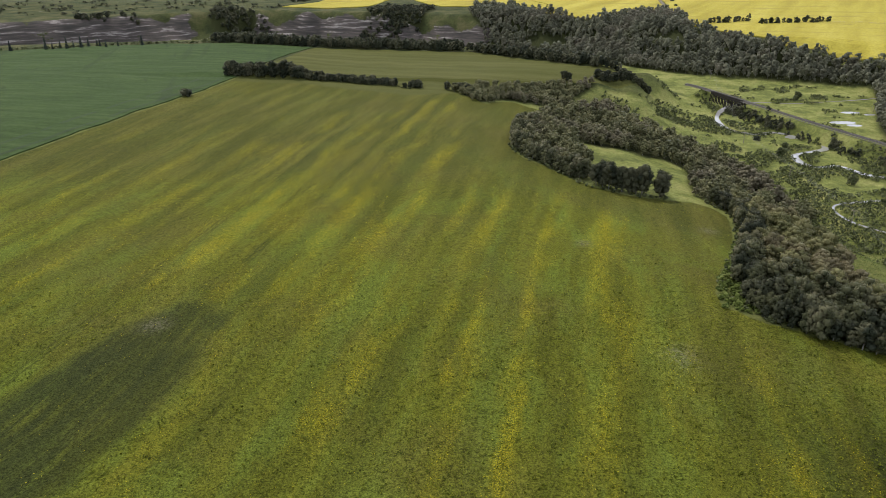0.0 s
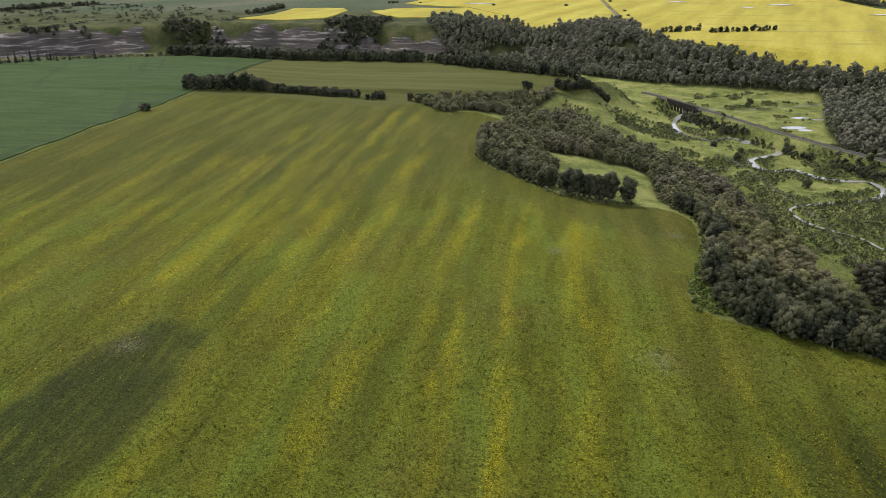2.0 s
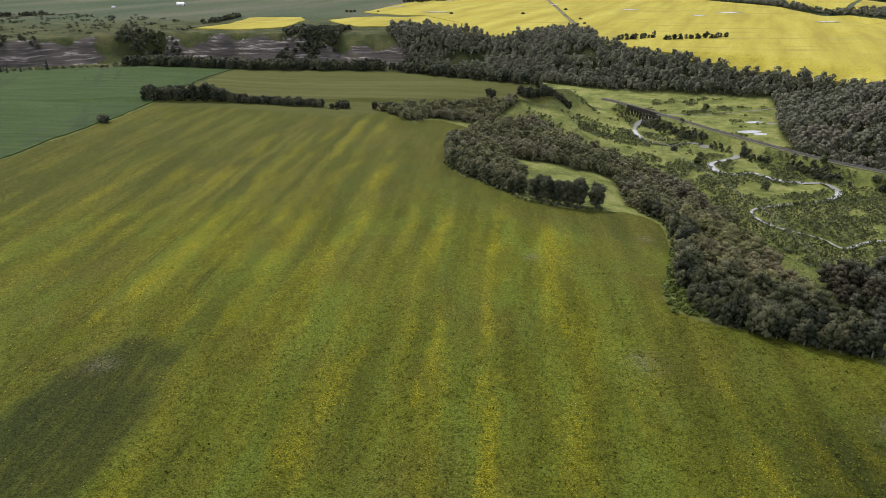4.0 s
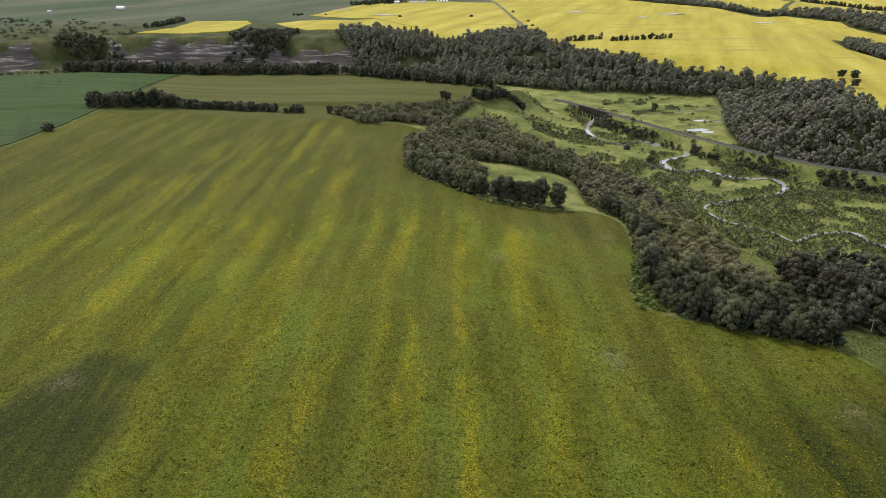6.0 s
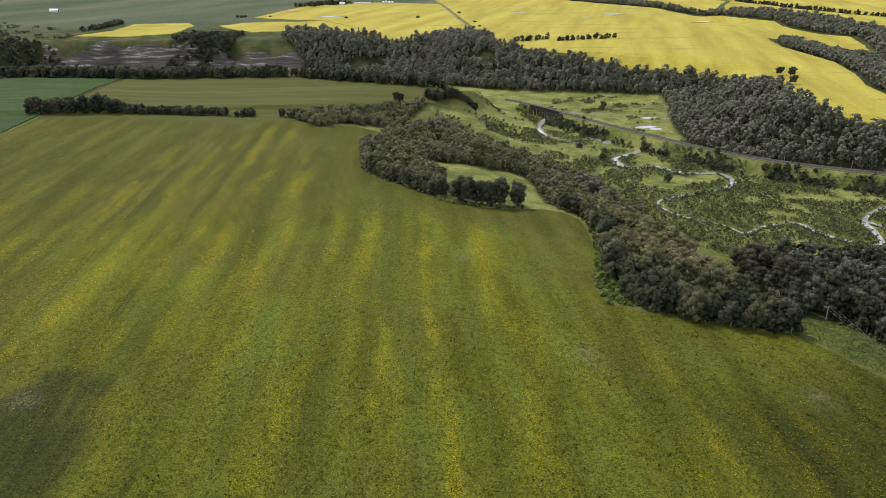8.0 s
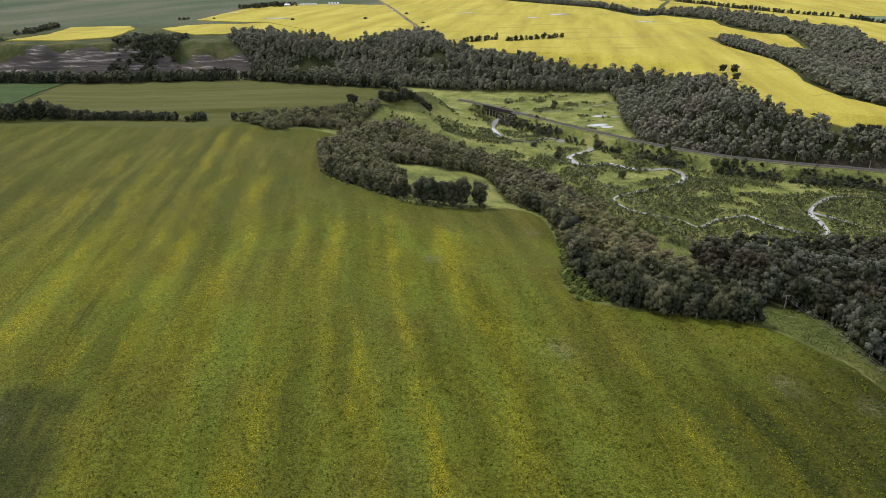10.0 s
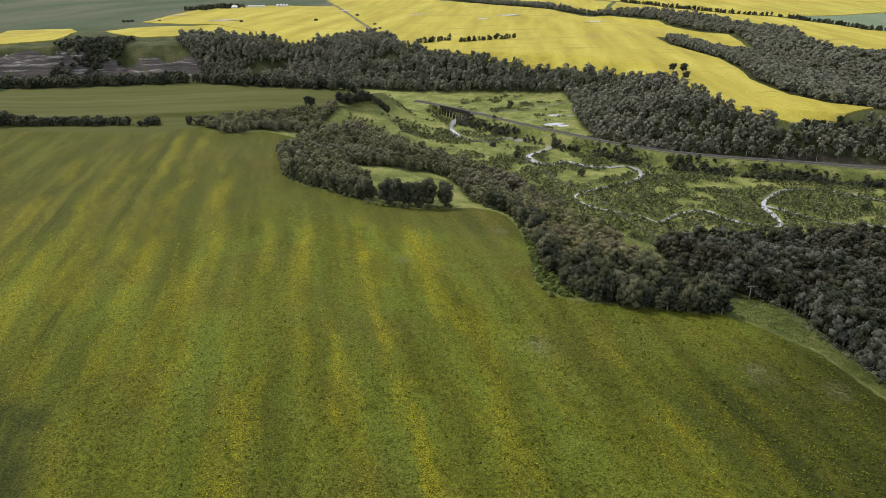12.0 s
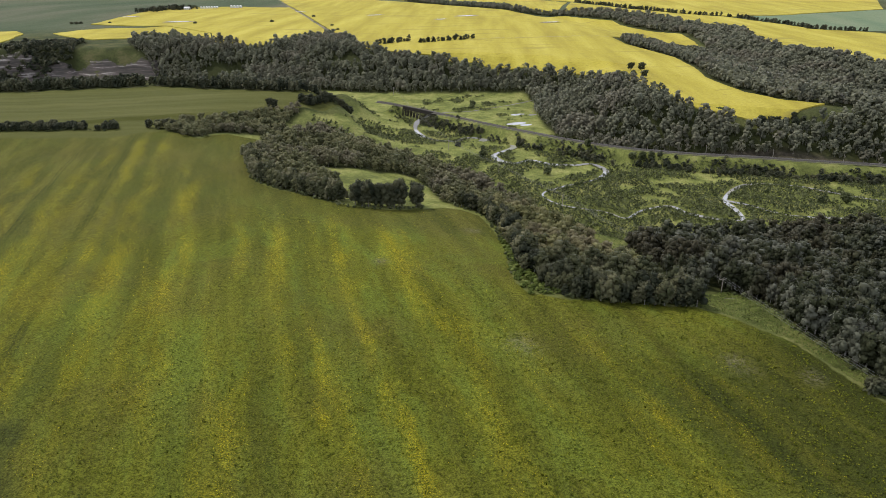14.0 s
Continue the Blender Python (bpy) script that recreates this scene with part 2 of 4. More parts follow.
def ground_material():
    m, n, l, b = material("grassland", 0.95)
    b.inputs["Specular IOR Level"].default_value = 0.08
    pos = place(m)
    along = place(m, STRIPE_TURN, (1.0, 0.07, 1.0))
    streak = place(m, STRIPE_TURN, (1.0, 0.30, 1.0))
    hay = node(m, "Attribute", attribute_name="hay").outputs["Fac"]
    bare = node(m, "Attribute", attribute_name="bare").outputs["Fac"]
    lush = node(m, "Attribute", attribute_name="lush").outputs["Fac"]
    wood = node(m, "Attribute", attribute_name="wood").outputs["Fac"]
    # hay: worked strips, weedy patches, yellow flowers
    flowers = node(m, "Attribute", attribute_name="bloom").outputs["Fac"]
    mown = node(m, "Attribute", attribute_name="mown").outputs["Fac"]
    bands = fuzz(m, along, 0.10, 3.0, 0.6)
    big = fuzz(m, pos, 0.013, 3.0)
    patch = fuzz(m, streak, 0.055, 5.0, 0.65)
    fine = maths(m, "ADD", maths(m, "MULTIPLY", fuzz(m, pos, 1.8, 6.0, 0.8), 0.75), maths(m, "MULTIPLY", fuzz(m, pos, 0.6, 4.0, 0.8), 0.25))
    green = ramp(m, bands, [(0.35, (0.083, 0.090, 0.010)), (0.5, (0.110, 0.118, 0.012)), (0.64, (0.138, 0.142, 0.016))])
    green = mix(m, ramp(m, patch, [(0.47, (0,)), (0.60, (0.75,))]), green, (0.125, 0.160, 0.022))
    green = mix(m, ramp(m, fuzz(m, streak, 0.035, 5.0, 0.7), [(0.55, (0,)), (0.68, (0.65,))]), green, (0.076, 0.090, 0.016))
    green = mix(m, ramp(m, big, [(0.47, (0,)), (0.64, (0.6,))]), green, (0.104, 0.094, 0.020))
    green = mix(m, maths(m, "MULTIPLY", mown, ramp(m, fuzz(m, place(m, STRIPE_TURN, (1.0, 0.12, 1.0)), 0.30, 4.0, 0.65), [(0.36, (0.94,)), (0.52, (0.85,)), (0.66, (0.45,))])), green, (0.032, 0.040, 0.011))
    # far meadow in darker olive: cloud shade is put into the grass colour
    far_shade = node(m, "Attribute", attribute_name="far_shade").outputs["Fac"]
    green = mix(m, maths(m, "MULTIPLY", far_shade, 0.75), green, mix(m, ramp(m, bands, [(0.45, (0,)), (0.62, (1,))]), (0.072, 0.074, 0.016), (0.106, 0.100, 0.022)))
    dark = node(m, "Attribute", attribute_name="dull").outputs["Fac"]
    green = mix(m, maths(m, "MULTIPLY", dark, 0.45), green, (0.064, 0.070, 0.010))
    # darker grass colour towards the near east side of the meadow
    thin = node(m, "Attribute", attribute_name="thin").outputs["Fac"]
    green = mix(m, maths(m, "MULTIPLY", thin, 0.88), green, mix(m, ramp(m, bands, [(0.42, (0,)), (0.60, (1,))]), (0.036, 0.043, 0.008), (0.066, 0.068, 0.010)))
    # old wheel tracks along the strips, and pale bare spots
    lane = node(m, "SeparateXYZ", {0: place(m, STRIPE_TURN)}).outputs[0]
    for u in (-162.0, -160.0, -131.0, -129.0):
        gap = maths(m, "ABSOLUTE", maths(m, "ADD", lane, maths(m, "ADD", -u, maths(m, "MULTIPLY", fuzz(m, streak, 0.05, 2.0), 3.0))))
        green = mix(m, maths(m, "MULTIPLY", ramp(m, gap, [(0.28, (0.45,)), (0.62, (0,))]), ramp(m, fuzz(m, streak, 0.08, 2.0), [(0.40, (0,)), (0.55, (1,))])), green, (0.036, 0.044, 0.011))
    pale = node(m, "Attribute", attribute_name="pale").outputs["Fac"]
    green = mix(m, maths(m, "MULTIPLY", pale, ramp(m, fuzz(m, pos, 0.8, 4.0, 0.7), [(0.40, (0,)), (0.62, (0.75,))])), green, (0.185, 0.165, 0.106))
    green = mix(m, maths(m, "MULTIPLY", flowers, 0.26), green, (0.175, 0.165, 0.010))
    spots = ramp(m, fuzz(m, pos, 2.2, 4.0, 0.75), [(0.47, (0,)), (0.58, (1,))])
    flower = maths(m, "MULTIPLY", ramp(m, flowers, [(0.1, (0,)), (0.8, (1,))]), spots)
    green = mix(m, maths(m, "MULTIPLY", flower, 0.50), green, (0.466, 0.37, 0.013))
    green = mix(m, 1.0, green, ramp(m, fine, [(0.41, (0.40,)), (0.5, (1.0,)), (0.59, (1.60,))]), "MULTIPLY")
    # the pale hayfield beyond the tree row, worked the other way
    swath = fuzz(m, place(m, -80, (1.0, 0.05, 1.0)), 0.09, 4.0, 0.6)
    hay_two = ramp(m, swath, [(0.34, (0.080, 0.084, 0.022)), (0.5, (0.094, 0.098, 0.027)), (0.68, (0.118, 0.116, 0.038))])
    green = mix(m, node(m, "Attribute", attribute_name="mid").outputs["Fac"], green, hay_two)
    # rough pasture and valley grass
    past = ramp(m, fuzz(m, pos, 0.03, 5.0, 0.65), [(0.34, (0.032, 0.042, 0.016)), (0.5, (0.062, 0.070, 0.024)), (0.66, (0.110, 0.104, 0.044))])
    # far pasture: the haze of distance is put into a paler, bluer colour
    far_haze = ramp(m, fuzz(m, place(m, 35, (1, 0.2, 1)), 0.006, 3.0), [(0.35, (0.055, 0.080, 0.040)), (0.5, (0.080, 0.098, 0.053)), (0.65, (0.12, 0.118, 0.076))])
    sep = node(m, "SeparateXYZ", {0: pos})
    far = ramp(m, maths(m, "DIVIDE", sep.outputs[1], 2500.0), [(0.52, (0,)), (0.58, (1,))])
    past = mix(m, far, past, far_haze)
    meadow = ramp(m, fuzz(m, pos, 0.045, 5.0, 0.7), [(0.36, (0.104, 0.118, 0.034)), (0.5, (0.178, 0.198, 0.054)), (0.62, (0.254, 0.255, 0.084))])
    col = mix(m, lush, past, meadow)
    col = mix(m, 1.0, col, ramp(m, fuzz(m, pos, 0.5, 5.0, 0.75), [(0.25, (0.6,)), (0.5, (1.0,)), (0.75, (1.45,))]), "MULTIPLY")
    # ground colour is darker inside the wood outlines and just past them
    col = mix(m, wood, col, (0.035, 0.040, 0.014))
    # bare clay banks with pale beds
    beds = node(m, "TexNoise", {"Vector": node(m, "Mapping", {0: pos, 3: (0.022, 0.022, 0.30)}).outputs[0], "Scale": 1.0, "Detail": 6.0, "Roughness": 0.65}).outputs[0]
    clay = ramp(m, beds, [(0.40, (0.058, 0.054, 0.046)), (0.56, (0.105, 0.088, 0.080)), (0.635, (0.34, 0.31, 0.28)), (0.68, (0.10, 0.085, 0.072))])
    edge = ramp(m, maths(m, "ADD", bare, maths(m, "MULTIPLY", maths(m, "SUBTRACT", fuzz(m, pos, 0.045, 5.0, 0.65), 0.5), 2.6)), [(0.52, (0,)), (0.66, (1,))])
    col = mix(m, edge, col, clay)
    soil = node(m, "Attribute", attribute_name="soil").outputs["Fac"]
    col = mix(m, soil, col, ramp(m, fuzz(m, pos, 0.3, 4.0), [(0.4, (0.030, 0.024, 0.020)), (0.6, (0.070, 0.056, 0.045))]))
    ragged = maths(m, "ADD", hay, maths(m, "MULTIPLY", maths(m, "SUBTRACT", fuzz(m, pos, 0.25, 3.0), 0.5), 0.5))
    col = mix(m, ramp(m, ragged, [(0.42, (0,)), (0.58, (1,))]), col, green)
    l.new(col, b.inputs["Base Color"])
    bump(m, b, fuzz(m, pos, 1.3, 6.0, 0.8), 1.0, 0.6)
    return m


def crop_material(name, dark, mid, light, scale, turn=0.0, gaps=None):
    m, n, l, b = material(name, 0.9)
    b.inputs["Specular IOR Level"].default_value = 0.08
    pos = place(m)
    rows = place(m, turn, (1.0, 0.10, 1.0))
    c = ramp(m, fuzz(m, rows, scale, 4.0, 0.6), [(0.32, dark), (0.5, mid), (0.68, light)])
    c = mix(m, 1.0, c, ramp(m, fuzz(m, pos, 0.35, 5.0, 0.75), [(0.25, (0.72,)), (0.5, (1.0,)), (0.75, (1.2,))]), "MULTIPLY")
    if gaps:
        streak = ramp(m, fuzz(m, place(m, turn + 70, (1.0, 0.09, 1.0)), 0.045, 3.0), [(0.60, (0,)), (0.66, (0.6,))])
        c = mix(m, streak, c, gaps)
        dash = ramp(m, fuzz(m, place(m, turn + 62, (1.0, 0.16, 1.0)), 0.16, 2.0), [(0.66, (0,)), (0.72, (0.7,))])
        c = mix(m, dash, c, gaps)
    l.new(c, b.inputs["Base Color"])
    bump(m, b, fuzz(m, pos, 1.2, 5.0, 0.8), 0.5, 0.4)
    return m


def leaf_material(name, dark, mid, light, cell=0.17, patch=None, gloss=0.12, spread=0.09):
    """Foliage that differs from tree to tree and from clump to clump."""
    m, n, l, b = material(name, 0.5)
    b.inputs["Specular IOR Level"].default_value = gloss
    pos = place(m)
    tree = node(m, "TexVoronoi", {"Vector": place(m, 0, (1, 1, 0.15)), "Scale": cell}).outputs["Color"]
    tone = node(m, "SeparateColor", {0: tree}).outputs[0]
    leaf = node(m, "NewGeometry").outputs["Random Per Island"]
    f = maths(m, "ADD", maths(m, "MULTIPLY", tone, 1 - spread), maths(m, "MULTIPLY", leaf, spread))
    c = ramp(m, f, [(0.15, dark), (0.5, mid), (0.9, light)])
    if patch:
        zone = ramp(m, fuzz(m, pos, 0.018, 3.0), [(0.50, (0,)), (0.62, (0.8,))])
        c = mix(m, zone, c, patch)
    l.new(c, b.inputs["Base Color"])
    t = node(m, "BsdfTranslucent", {0: c})
    ad = node(m, "MixShader", {0: 0.28, 1: b.outputs[0], 2: t.outputs[0]})
    l.new(ad.outputs[0], n["Material Output"].inputs[0])
    return m


def plain_material(name, dark, light, scale=2.0, rough=0.8, metal=0.0):
    m, n, l, b = material(name, rough)
    b.inputs["Metallic"].default_value = metal
    h = fuzz(m, place(m), scale, 5.0, 0.7)
    l.new(ramp(m, h, [(0.35, dark), (0.65, light)]), b.inputs["Base Color"])
    bump(m, b, h, 0.4, 0.1)
    return m


def water_material():
    m, n, l, b = material("creek_water", 0.04)
    # pale base colour stands in for part of the bright sky's reflection
    b.inputs["Base Color"].default_value = (0.33, 0.325, 0.31, 1)
    b.inputs["Specular IOR Level"].default_value = 1.0
    b.inputs["IOR"].default_value = 1.40
    bump(m, b, fuzz(m, place(m), 2.0, 3.0), 0.03, 0.05)
    return m


M_GROUND = ground_material()
M_CANOLA = crop_material("canola_in_bloom", (0.31, 0.256, 0.040), (0.392, 0.330, 0.052), (0.46, 0.392, 0.075), 0.03, 30, (0.24, 0.20, 0.05))
M_GREEN = crop_material("young_grain", (0.036, 0.060, 0.017), (0.047, 0.077, 0.022), (0.062, 0.092, 0.028), 0.16, -82, (0.036, 0.056, 0.02))
M_FARCROP = crop_material("pale_green_crop", (0.115, 0.165, 0.095), (0.150, 0.195, 0.110), (0.19, 0.22, 0.13), 0.01, 40)
M_LEAF = leaf_material("poplar_leaves", (0.062, 0.068, 0.032), (0.107, 0.111, 0.053), (0.189, 0.180, 0.101))
M_LEAF_SILVER = leaf_material("silvery_poplar_leaves", (0.032, 0.037, 0.018), (0.062, 0.067, 0.033), (0.143, 0.146, 0.108), 0.17, (0.075, 0.066, 0.039))
M_LEAF_DARK = leaf_material("dense_leaves", (0.034, 0.041, 0.024), (0.062, 0.068, 0.037), (0.106, 0.106, 0.059))
# haze over the far woods is painted into these greyer, bluer leaves
M_LEAF_WOOD = leaf_material("woodland_leaves", (0.109, 0.113, 0.076), (0.156, 0.159, 0.104), (0.209, 0.211, 0.139), 0.13, (0.192, 0.176, 0.127))
M_LEAF_BROWN = leaf_material("thin_brown_leaves", (0.110, 0.114, 0.053), (0.163, 0.162, 0.076), (0.216, 0.209, 0.103), 0.17, (0.186, 0.162, 0.110))
# olive leaves of the near wood's back, their sunlit brightness put into the colour
M_LEAF_OLIVE = leaf_material("sunlit_olive_leaves", (0.121, 0.123, 0.050), (0.190, 0.187, 0.077), (0.270, 0.255, 0.116), 0.17, (0.218, 0.182, 0.110))
M_SHRUB = leaf_material("willow_leaves", (0.062, 0.076, 0.030), (0.102, 0.118, 0.048), (0.156, 0.168, 0.078), 0.3)
M_SPRUCE = leaf_material("spruce_needles", (0.025, 0.037, 0.030), (0.040, 0.055, 0.043), (0.062, 0.080, 0.057))
M_FLOWER = leaf_material("yellow_flower_heads", (0.38, 0.31, 0.008), (0.50, 0.43, 0.012), (0.60, 0.52, 0.03), 0.3, gloss=0.05, spread=0.4)
M_WEED = leaf_material("meadow_weeds", (0.045, 0.058, 0.006), (0.098, 0.115, 0.010), (0.190, 0.200, 0.020), 0.3, gloss=0.03, spread=0.35)
M_VERGE = leaf_material("verge_grass", (0.070, 0.095, 0.022), (0.130, 0.165, 0.038), (0.210, 0.240, 0.070), 0.3, gloss=0.05, spread=0.4)
M_BARK = plain_material("pale_poplar_bark", (0.13, 0.12, 0.10), (0.34, 0.32, 0.28), 3.0)
M_WATER = water_material()


# ---- mesh helpers ----
def mesh_object(name, verts, faces, mat, parent=None, smooth_faces=False):
    me = bpy.data.meshes.new(name)
    me.from_pydata([tuple(v) for v in verts], [], [tuple(f) for f in faces])
    me.materials.append(mat)
    if smooth_faces:
        me.polygons.foreach_set("use_smooth", [True] * len(me.polygons))
    me.update()
    ob = new(name, me)
    if parent:
        ob.parent = parent
    return ob


def quads_object(name, corners, mat, parent=None, normals=None):
    """One mesh of many separate quads; corners is (n, 4, 3)."""
    me = bpy.data.meshes.new(name)
    n = len(corners)
    me.vertices.add(4 * n)
    me.vertices.foreach_set("co", np.asarray(corners, np.float32).ravel())
    me.loops.add(4 * n)
    me.loops.foreach_set("vertex_index", np.arange(4 * n, dtype=np.int32))
    me.polygons.add(n)
    me.polygons.foreach_set("loop_start", np.arange(0, 4 * n, 4, dtype=np.int32))
    me.materials.append(mat)
    me.update()
    if normals is not None:      # soft shading over the whole crown
        me.polygons.foreach_set("use_smooth", np.ones(n, bool))
        me.normals_split_custom_set_from_vertices((normals if normals.ndim == 3 else np.repeat(normals[:, None], 4, 1)).reshape(-1, 3).tolist())
    ob = new(name, me)
    if parent:
        ob.parent = parent
    return ob


def part(name, bm, mat, parent, label=""):
    me = bpy.data.meshes.new(name)
    bm.to_mesh(me)
    bm.free()
    me.materials.append(mat)
    ob = new(name, me)
    ob.parent = parent
    return tagged(ob, label)


def box(bm, size, at, turn=0.0):
    g = bmesh.ops.create_cube(bm, size=1.0)["verts"]
    bmesh.ops.transform(bm, matrix=Matrix.Translation(at) @ Matrix.Rotation(turn, 4, "Z") @ Matrix.Diagonal((*size, 1)), verts=g)
    return g


def tube(bm, a, b, ra, rb, sides=6):
    a, b = Vector(a), Vector(b)
    q = (b - a).to_track_quat("Z", "Y").to_matrix().to_4x4()
    g = bmesh.ops.create_cone(bm, segments=sides, radius1=ra, radius2=rb, depth=(b - a).length, cap_ends=True)["verts"]
    bmesh.ops.transform(bm, matrix=Matrix.Translation((a + b) / 2) @ q, verts=g)


# ---- the ground: one sheet to the horizon ----
def axis(stops):
    """Grid lines: (from, to, step) runs joined."""
    out = []
    for a, b, s in stops:
        out += list(np.arange(a, b, s))
    return np.array(out + [stops[-1][1]])


GX = axis([(-4600, -1600, 300), (-1600, -700, 30), (-700, -260, 6), (-260, 180, 3), (180, 470, 2.5), (470, 1300, 7.5), (1300, 2500, 60), (2500, 4600, 300)])
GY = axis([(-1500, -300, 200), (-300, 60, 20), (60, 240, 6), (240, 720, 2.5), (720, 1300, 6), (1300, 2600, 40), (2600, 4900, 230)])
gx, gy = np.meshgrid(GX, GY)
gp = np.stack([gx.ravel(), gy.ravel()], 1)
gz = land(gp)
nx, ny = len(GX), len(GY)
idx = np.arange(nx * ny).reshape(ny, nx)
gf = np.stack([idx[:-1, :-1], idx[:-1, 1:], idx[1:, 1:], idx[1:, :-1]], -1).reshape(-1, 4)
ground_me = bpy.data.meshes.new("ground")
ground_me.vertices.add(len(gp))
ground_me.vertices.foreach_set("co", np.column_stack([gp, gz]).astype(np.float32).ravel())
ground_me.loops.add(gf.size)
ground_me.loops.foreach_set("vertex_index", gf.astype(np.int32).ravel())
ground_me.polygons.add(len(gf))
ground_me.polygons.foreach_set("loop_start", np.arange(0, gf.size, 4, dtype=np.int32))
ground_me.update()
ground_me.polygons.foreach_set("use_smooth", np.ones(len(gf), bool))
ground_me.materials.append(M_GROUND)
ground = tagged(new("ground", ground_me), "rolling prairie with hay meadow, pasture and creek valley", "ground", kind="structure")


def cover(name, values):
    ground_me.attributes.new(name, "FLOAT", "POINT").data.foreach_set("value", np.clip(values, 0, 1).astype(np.float32))


BLUFFS = [[(-720, 960), (-600, 985), (-420, 1072), (-372, 1098), (-385, 1140), (-440, 1118), (-610, 1035), (-730, 1010)],
          [(-300, 1120), (-270, 1118), (-70, 1080), (60, 1038), (70, 1066), (-60, 1118), (-190, 1148), (-290, 1160)]]
CLEARING = [(80, 358), (115, 346), (132, 352), (140, 385), (154, 430), (143, 443), (126, 453), (107, 455), (90, 463), (87, 440), (90, 407), (86, 375)]
hay_d = np.minimum(signed(gp, HAY), signed(gp, MID))
cover("hay", 0.5 - hay_d / 6.0)
cover("lush", (1 - smooth((gz - (-33.0)) / 34.0)) * smooth((980 - gp[:, 1]) / 120) + smooth(1 - np.abs(hay_d) / 45) * 0.6 * (gp[:, 1] < 620) + (0.5 - signed(gp, CLEARING) / 12.0).clip(0, 1))
cover("bloom", bloom(gp))
cover("dull", dull(gp))
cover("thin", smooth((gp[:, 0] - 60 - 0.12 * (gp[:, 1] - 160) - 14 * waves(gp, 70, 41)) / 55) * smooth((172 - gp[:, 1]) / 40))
cover("mid", 0.5 - signed(gp, MID) / 6.0)
PALE = [(73, 184, 5), (59, 270, 3), (124, 305, 3.5), (-96, 205, 4), (142, 126, 3), (128, 142, 4)]
beside = np.array(RAIL, float)[6:] + (7.0, 7.0)
cover("soil", smooth(1.5 - seg_distances(gp, beside).min(0) / 6.0) * 0.9)
# painted cloud shade, from about y 285 outwards
cover("far_shade", smooth((gp[:, 1] - 285 - 20 * waves(gp, 160, 31)) / 110) + smooth((gp[:, 0] - 70) / 40) * smooth((gp[:, 1] - 270) / 40))
cover("pale", np.max([1.3 * np.exp(-((gp[:, 0] - x) ** 2 + (gp[:, 1] - y) ** 2) / r ** 2) for x, y, r in PALE], axis=0))
cover("mown", 0.5 - (signed(gp, MOWN) + 2.5 * waves(gp, 22, 51)) / 4.0)
cover("bare", 0.5 - np.minimum(signed(gp, BLUFFS[0]), signed(gp, BLUFFS[1])) / 16.0)

# ---- woods ----
FAR_WOOD = [(62, 1052), (128, 992), (196, 918), (240, 862), (290, 818), (408, 755), (437, 725), (428, 690), (398, 645), (364, 580), (347, 530), (351, 480),
            (374, 440), (408, 408), (438, 380), (490, 340), (540, 300), (600, 330), (540, 372), (470, 385), (446, 402), (425, 450), (424, 482), (466, 580),
            (485, 660), (488, 715), (458, 762), (420, 810), (374, 855), (338, 890), (318, 950), (338, 1035), (322, 1100), (260, 1062), (212, 1052), (150, 1108), (103, 1172), (55, 1190), (40, 1120)]
GULLY_WOODS = [[(-125, 1090), (-40, 1084), (-14, 1150), (0, 1200), (-110, 1200)],
               [(-330, 1085), (-255, 1082), (-245, 1125), (-300, 1172), (-352, 1180), (-365, 1150)],
               [(-530, 1062), (-480, 1075), (-490, 1100), (-535, 1092)],
               [(-478, 1080), (-446, 1096), (-455, 1115), (-482, 1108)],
               [(-720, 1400), (-600, 1520), (-590, 1560), (-740, 1470)],
               [(-270, 1300), (-245, 1310), (-205, 1440), (-225, 1470)]]
COULEE_WOODS = [[(537, 402), (520, 430), (524, 475), (555, 552), (607, 618), (670, 715), (700, 840), (745, 925), (775, 928), (805, 915), (826, 845), (836, 808), (812, 705), (790, 600), (815, 535), (880, 500), (760, 380), (620, 300)],
                [(812, 705), (842, 800), (862, 846), (908, 905), (968, 995), (1015, 1215), (1050, 1280), (1048, 1460), (1005, 1545), (915, 1605), (820, 1900), (850, 1930), (960, 1660), (1060, 1500), (1125, 1394), (1079, 1130), (1020, 995), (1013, 906), (920, 802), (878, 708), (850, 602), (819, 533), (790, 600)]]
HEDGES = [([(-245, 800), (-135, 788), (-78, 783), (20, 772)], 8, 9.5), ([(36, 764), (90, 716), (158, 670)], 8, 9.0), ([(163, 668), (178, 660)], 4, 4.0),
          ([(355, 981), (413, 1000)], 3, 8.0), ([(420, 976), (515, 985)], 3, 8.0),
          ([(1250, 1686), (1222, 1465), (1209, 1259), (1243, 1176)], 8, 9.0), ([(1238, 1140), (1185, 946), (1155, 865), (1196, 808)], 7, 8.0),
          ([(130, 1725), (175, 1790), (240, 1850)], 18, 10.0)]
SLOPE_WOOD = [(53, 500), (44, 439), (50, 404), (60, 388), (68, 376), (74, 372), (82, 384), (89, 407), (87, 440), (88, 466), (107, 458), (126, 456), (145, 446), (156, 431), (142, 385), (137, 362), (147, 353),
              (165, 350), (188, 345), (205, 365), (214, 380), (211, 413), (205, 450), (202, 500), (182, 530), (160, 555), (142, 572), (113, 576), (85, 547)]
KNOLL_WOOD = [(6, 583), (26, 549), (36, 552), (48, 566), (60, 570), (84, 560), (103, 573), (116, 598), (138, 625), (104, 620), (63, 609), (32, 601)]
NEAR_WOOD = [(146, 352), (148, 335), (142, 312), (134, 289), (125, 270), (115, 250), (109, 236), (111, 220), (119, 204), (134, 193), (150, 185), (157, 192), (157, 212), (161, 232), (171, 268), (181, 302), (188, 345), (165, 350)]
